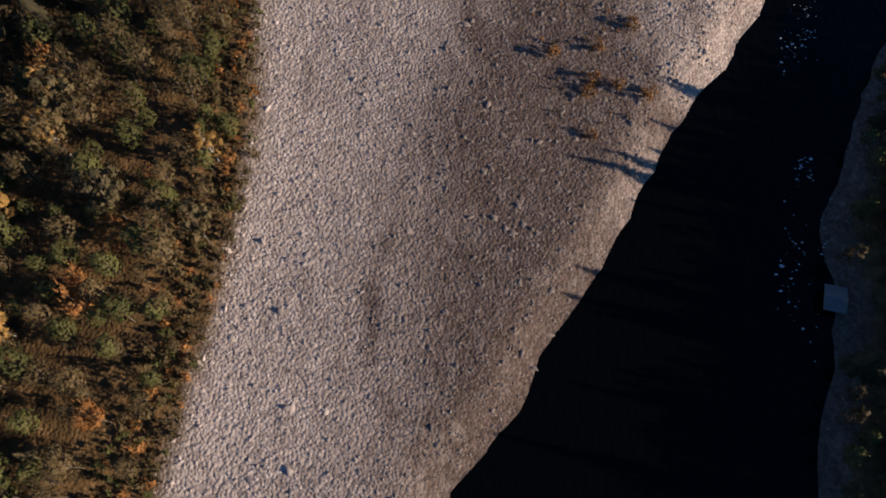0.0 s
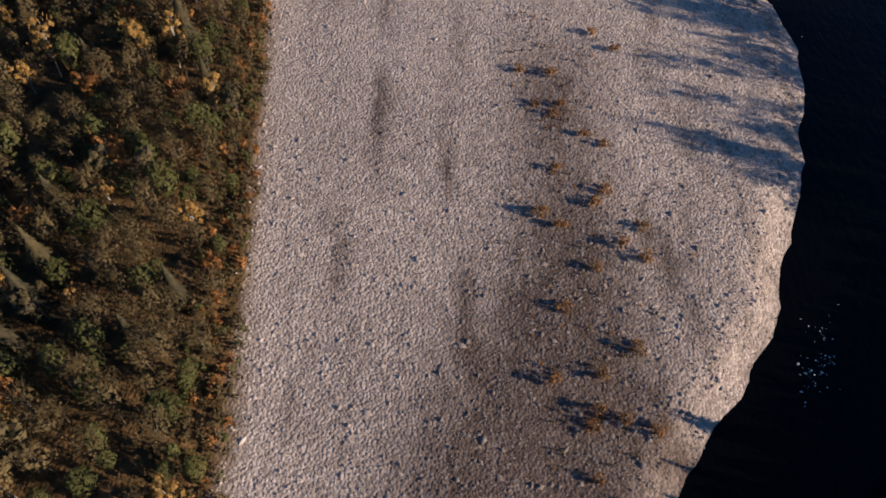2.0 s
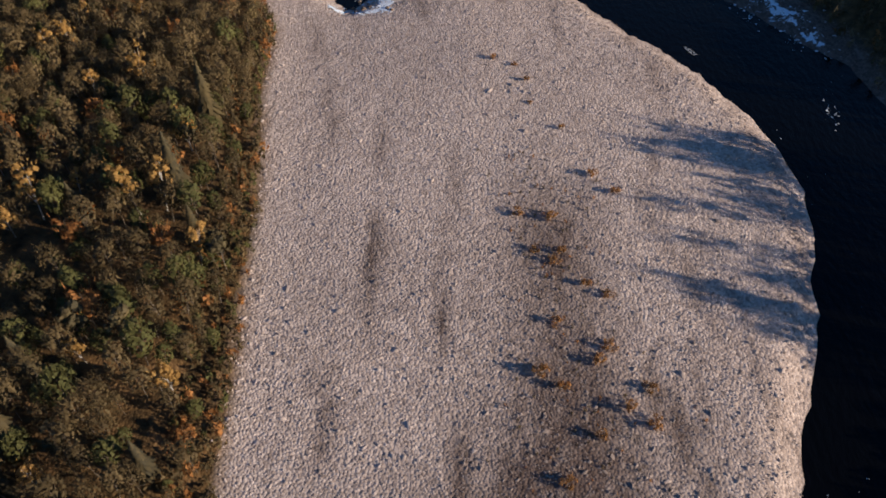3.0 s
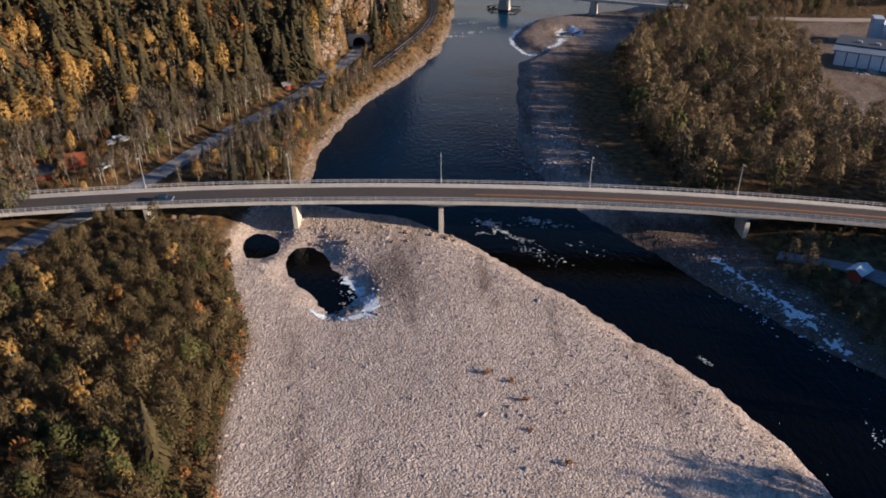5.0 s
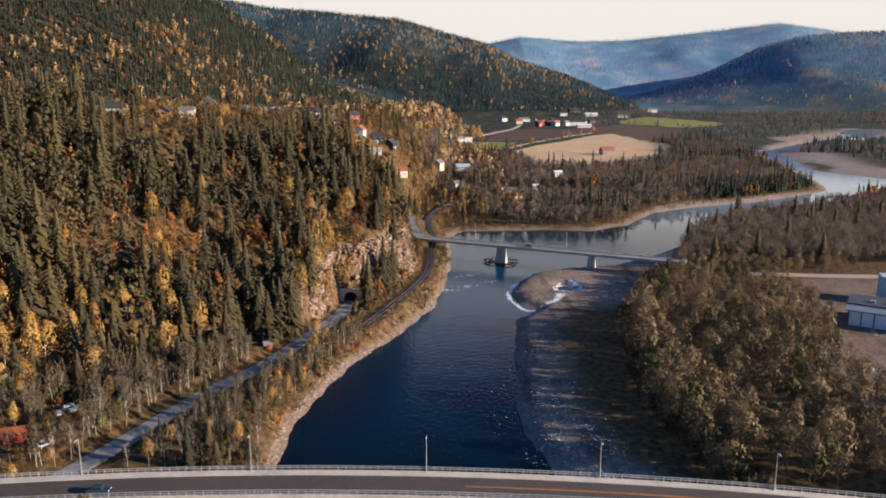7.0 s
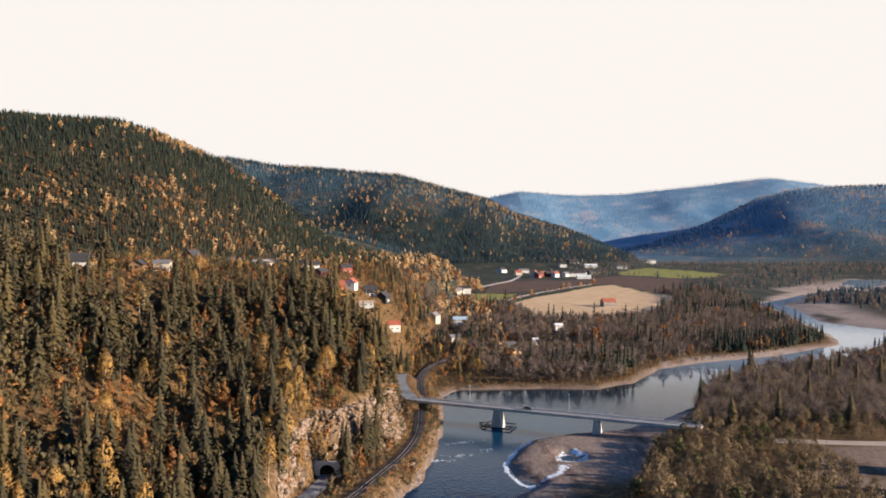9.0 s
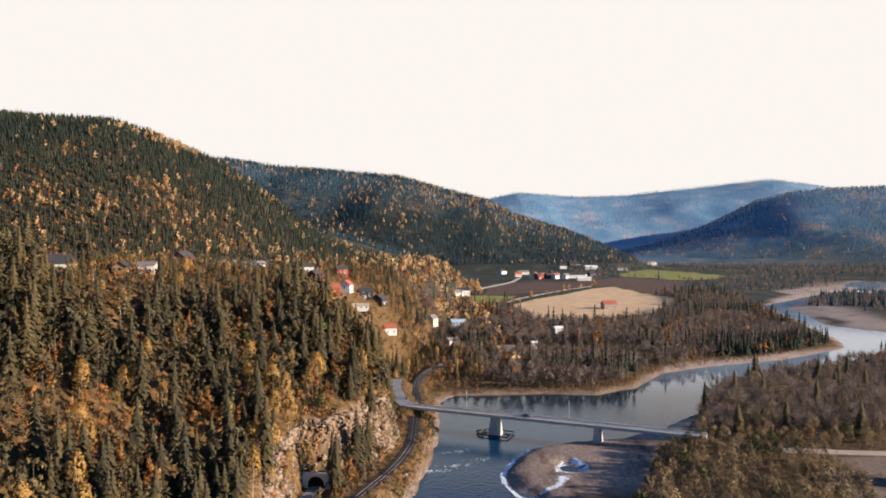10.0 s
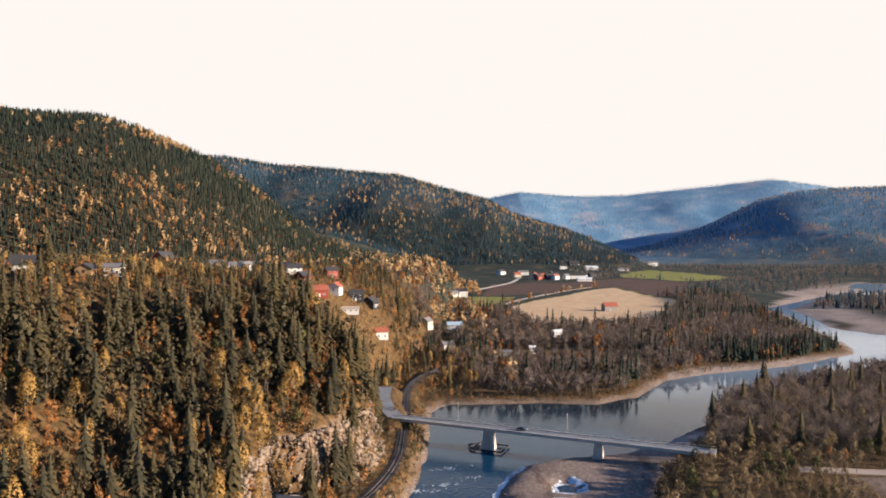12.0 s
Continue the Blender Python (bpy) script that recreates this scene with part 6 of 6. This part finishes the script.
# ---- tunnel mouth ----
tunnel = tagged(new("tunnel_portal"), "pale concrete road tunnel mouth in the cliff foot", "tunnel portal")
tunnel.matrix_basis = pose(-33, 140.5, 3.4, 0, 0, -8)
bm = bmesh.new()
arch = [(-2.7, 0)] + [(-2.7 * math.cos(a), 2.1 + 2.3 * math.sin(a)) for a in np.linspace(0, math.pi, 13)] + [(2.7, 0)]
outer = [(-4.9, 0), (-4.9, 5.5), (4.9, 5.5), (4.9, 0)]
rows = []
for yy in (0, 1.0):
    rows.append(([bm.verts.new((px, yy, pz)) for px, pz in arch], [bm.verts.new((px, yy, pz)) for px, pz in outer]))
for a, o in rows:
    for i in range(len(a) - 1):
        mid = (a[i].co.x + a[i + 1].co.x) / 2
        if i < 4:
            bm.faces.new((a[i], a[i + 1], o[1])) if i else bm.faces.new((o[0], a[0], a[1], o[1]))
        elif i < 10:
            bm.faces.new((a[i], a[i + 1], o[1] if mid < 0 else o[2]))
        else:
            bm.faces.new((a[i], a[i + 1], o[2])) if i < len(a) - 2 else bm.faces.new((a[i], a[i + 1], o[3], o[2]))
    top = min(range(len(a)), key=lambda i: abs(a[i].co.x))
    bm.faces.new((a[top], o[2], o[1]))
for k in range(3):
    bm.faces.new((rows[0][1][k], rows[0][1][k + 1], rows[1][1][k + 1], rows[1][1][k]))
bmesh.ops.recalc_face_normals(bm, faces=bm.faces)
part("headwall", bm, M["concrete"], tunnel)
bm = bmesh.new()
deep = [[bm.verts.new((px, yy, pz)) for px, pz in arch] for yy in (0.0, 7.0)]
for i in range(len(arch) - 1):
    bm.faces.new((deep[0][i], deep[1][i], deep[1][i + 1], deep[0][i + 1]))
bm.faces.new(deep[1])
# lining coloured near black to stand for the darkness inside the tunnel
part("lining", bm, paint("tunnel_dark_lining", (0.03, 0.03, 0.032)), tunnel)

# ---- railway track ----
M["rust"] = paint("rusty_rail_steel", (0.16, 0.13, 0.12), 0.5)
for off in (-0.72, 0.72):
    line = []
    for i, p in enumerate(RAIL):
        q = Vector(RAIL[min(i + 1, len(RAIL) - 1)]) - Vector(RAIL[max(i - 1, 0)])
        t = q.normalized()
        line.append((p[0] - t.y * off, p[1] + t.x * off))
    bm, _ = ribbon(line, 0.12, 5.2, 0.34)
    tagged(part("track_rail", bm, M["rust"]), "steel rail on the railway bed", "rail", kind="structure")

# ---- vehicles ----
M["car_blue"], M["car_white"], M["tyre"] = mat("dark_blue_car_paint", (0.02, 0.05, 0.09), 0.25, (0.015, 0.04, 0.075), 1), mat("white_car_paint", (0.7, 0.7, 0.7), 0.3, (0.6, 0.6, 0.6), 1), paint("tyre_rubber", (0.015, 0.015, 0.015))


def car(label, m, body_paint):
    root = tagged(new("car"), label, "car")
    root.matrix_basis = m
    bm = bmesh.new()
    box(bm, -2.2, 2.2, -0.88, 0.88, 0.35, 0.95, 0.14)
    part("body", bm, body_paint, root)
    bm = bmesh.new()
    vs = box(bm, -1.5, 1.1, -0.78, 0.78, 0.95, 1.48, 0.08)
    for v in vs:
        if v.co.z > 1.3:
            v.co.x = -0.2 + (v.co.x + 0.2) * 0.72
    part("cabin_glass", bm, M["glass"], root, "dark car windows")
    bm = bmesh.new()
    box(bm, -1.05, 0.75, -0.66, 0.66, 1.46, 1.52, 0.02)
    part("roof_panel", bm, body_paint, root)
    for wx2 in (-1.4, 1.4):
        for wy2 in (-0.82, 0.82):
            bm = bmesh.new()
            bmesh.ops.create_cone(bm, cap_ends=True, segments=14, radius1=0.33, radius2=0.33, depth=0.22, matrix=pose(wx2, wy2, 0.33, 90))
            wheel = part("wheel", bm, M["tyre"], root)
            bm = bmesh.new()
            bmesh.ops.create_cone(bm, cap_ends=True, segments=10, radius1=0.2, radius2=0.2, depth=0.25, matrix=pose(wx2, wy2, 0.33, 90))
            part("rim", bm, M["steel"], wheel)
    for wy2 in (-0.6, 0.6):
        bm = bmesh.new()
        box(bm, 2.12, 2.24, wy2 - 0.2, wy2 + 0.2, 0.62, 0.8)
        part("headlight", bm, M["trim"], root, "clear headlight")
    return root


car("dark blue car on the road bridge", pose(-64, deck_y(-64) - 2.4, deck_z(-64) + 0.06, 0, 0, 2), M["car_blue"])
c = B0 + along * 57
car("dark car on the second bridge", pose(c.x, c.y, 9.07, 0, 0, angle), M["car_blue"])
car("white car parked by the cabins", pose(-88.5, 18, float(height(-88.5, 18)) + 0.02, 0, 0, 60), M["car_white"])

# ---- boat laid up ashore ----
boat = tagged(new("boat"), "white cabin boat laid up on the grass", "boat")
boat.matrix_basis = pose(-91, 35, float(height(-91, 35)) + 0.1, 0, 0, 40)
bm = bmesh.new()
rings = []
for i in range(9):
    t = i / 8
    xx, w = -3.2 + 6.4 * t, 1.15 * (1 - max(0, t - 0.45) ** 2 * 3.1)
    rings.append([bm.verts.new(p) for p in ((xx, -max(w, 0.04), 1.3 + 0.3 * t), (xx, -max(w, 0.04) * 0.75, 0.5), (xx, 0, 0.15 + 0.5 * max(0, t - 0.7)), (xx, max(w, 0.04) * 0.75, 0.5), (xx, max(w, 0.04), 1.3 + 0.3 * t))])
for a, b in zip(rings[:-1], rings[1:]):
    for k in range(4):
        bm.faces.new((a[k], a[k + 1], b[k + 1], b[k]))
    bm.faces.new((a[4], a[0], b[0], b[4]))
bm.faces.new(rings[0])
bmesh.ops.recalc_face_normals(bm, faces=bm.faces)
part("hull", bm, M["car_white"], boat)
bm = bmesh.new()
box(bm, -1.4, 1.2, -0.75, 0.75, 1.4, 2.3, 0.15)
part("cabin", bm, M["car_white"], boat)
bm = bmesh.new()
box(bm, -1.2, 1.0, -0.78, 0.78, 1.75, 2.1)
part("cabin_window", bm, M["glass"], boat)
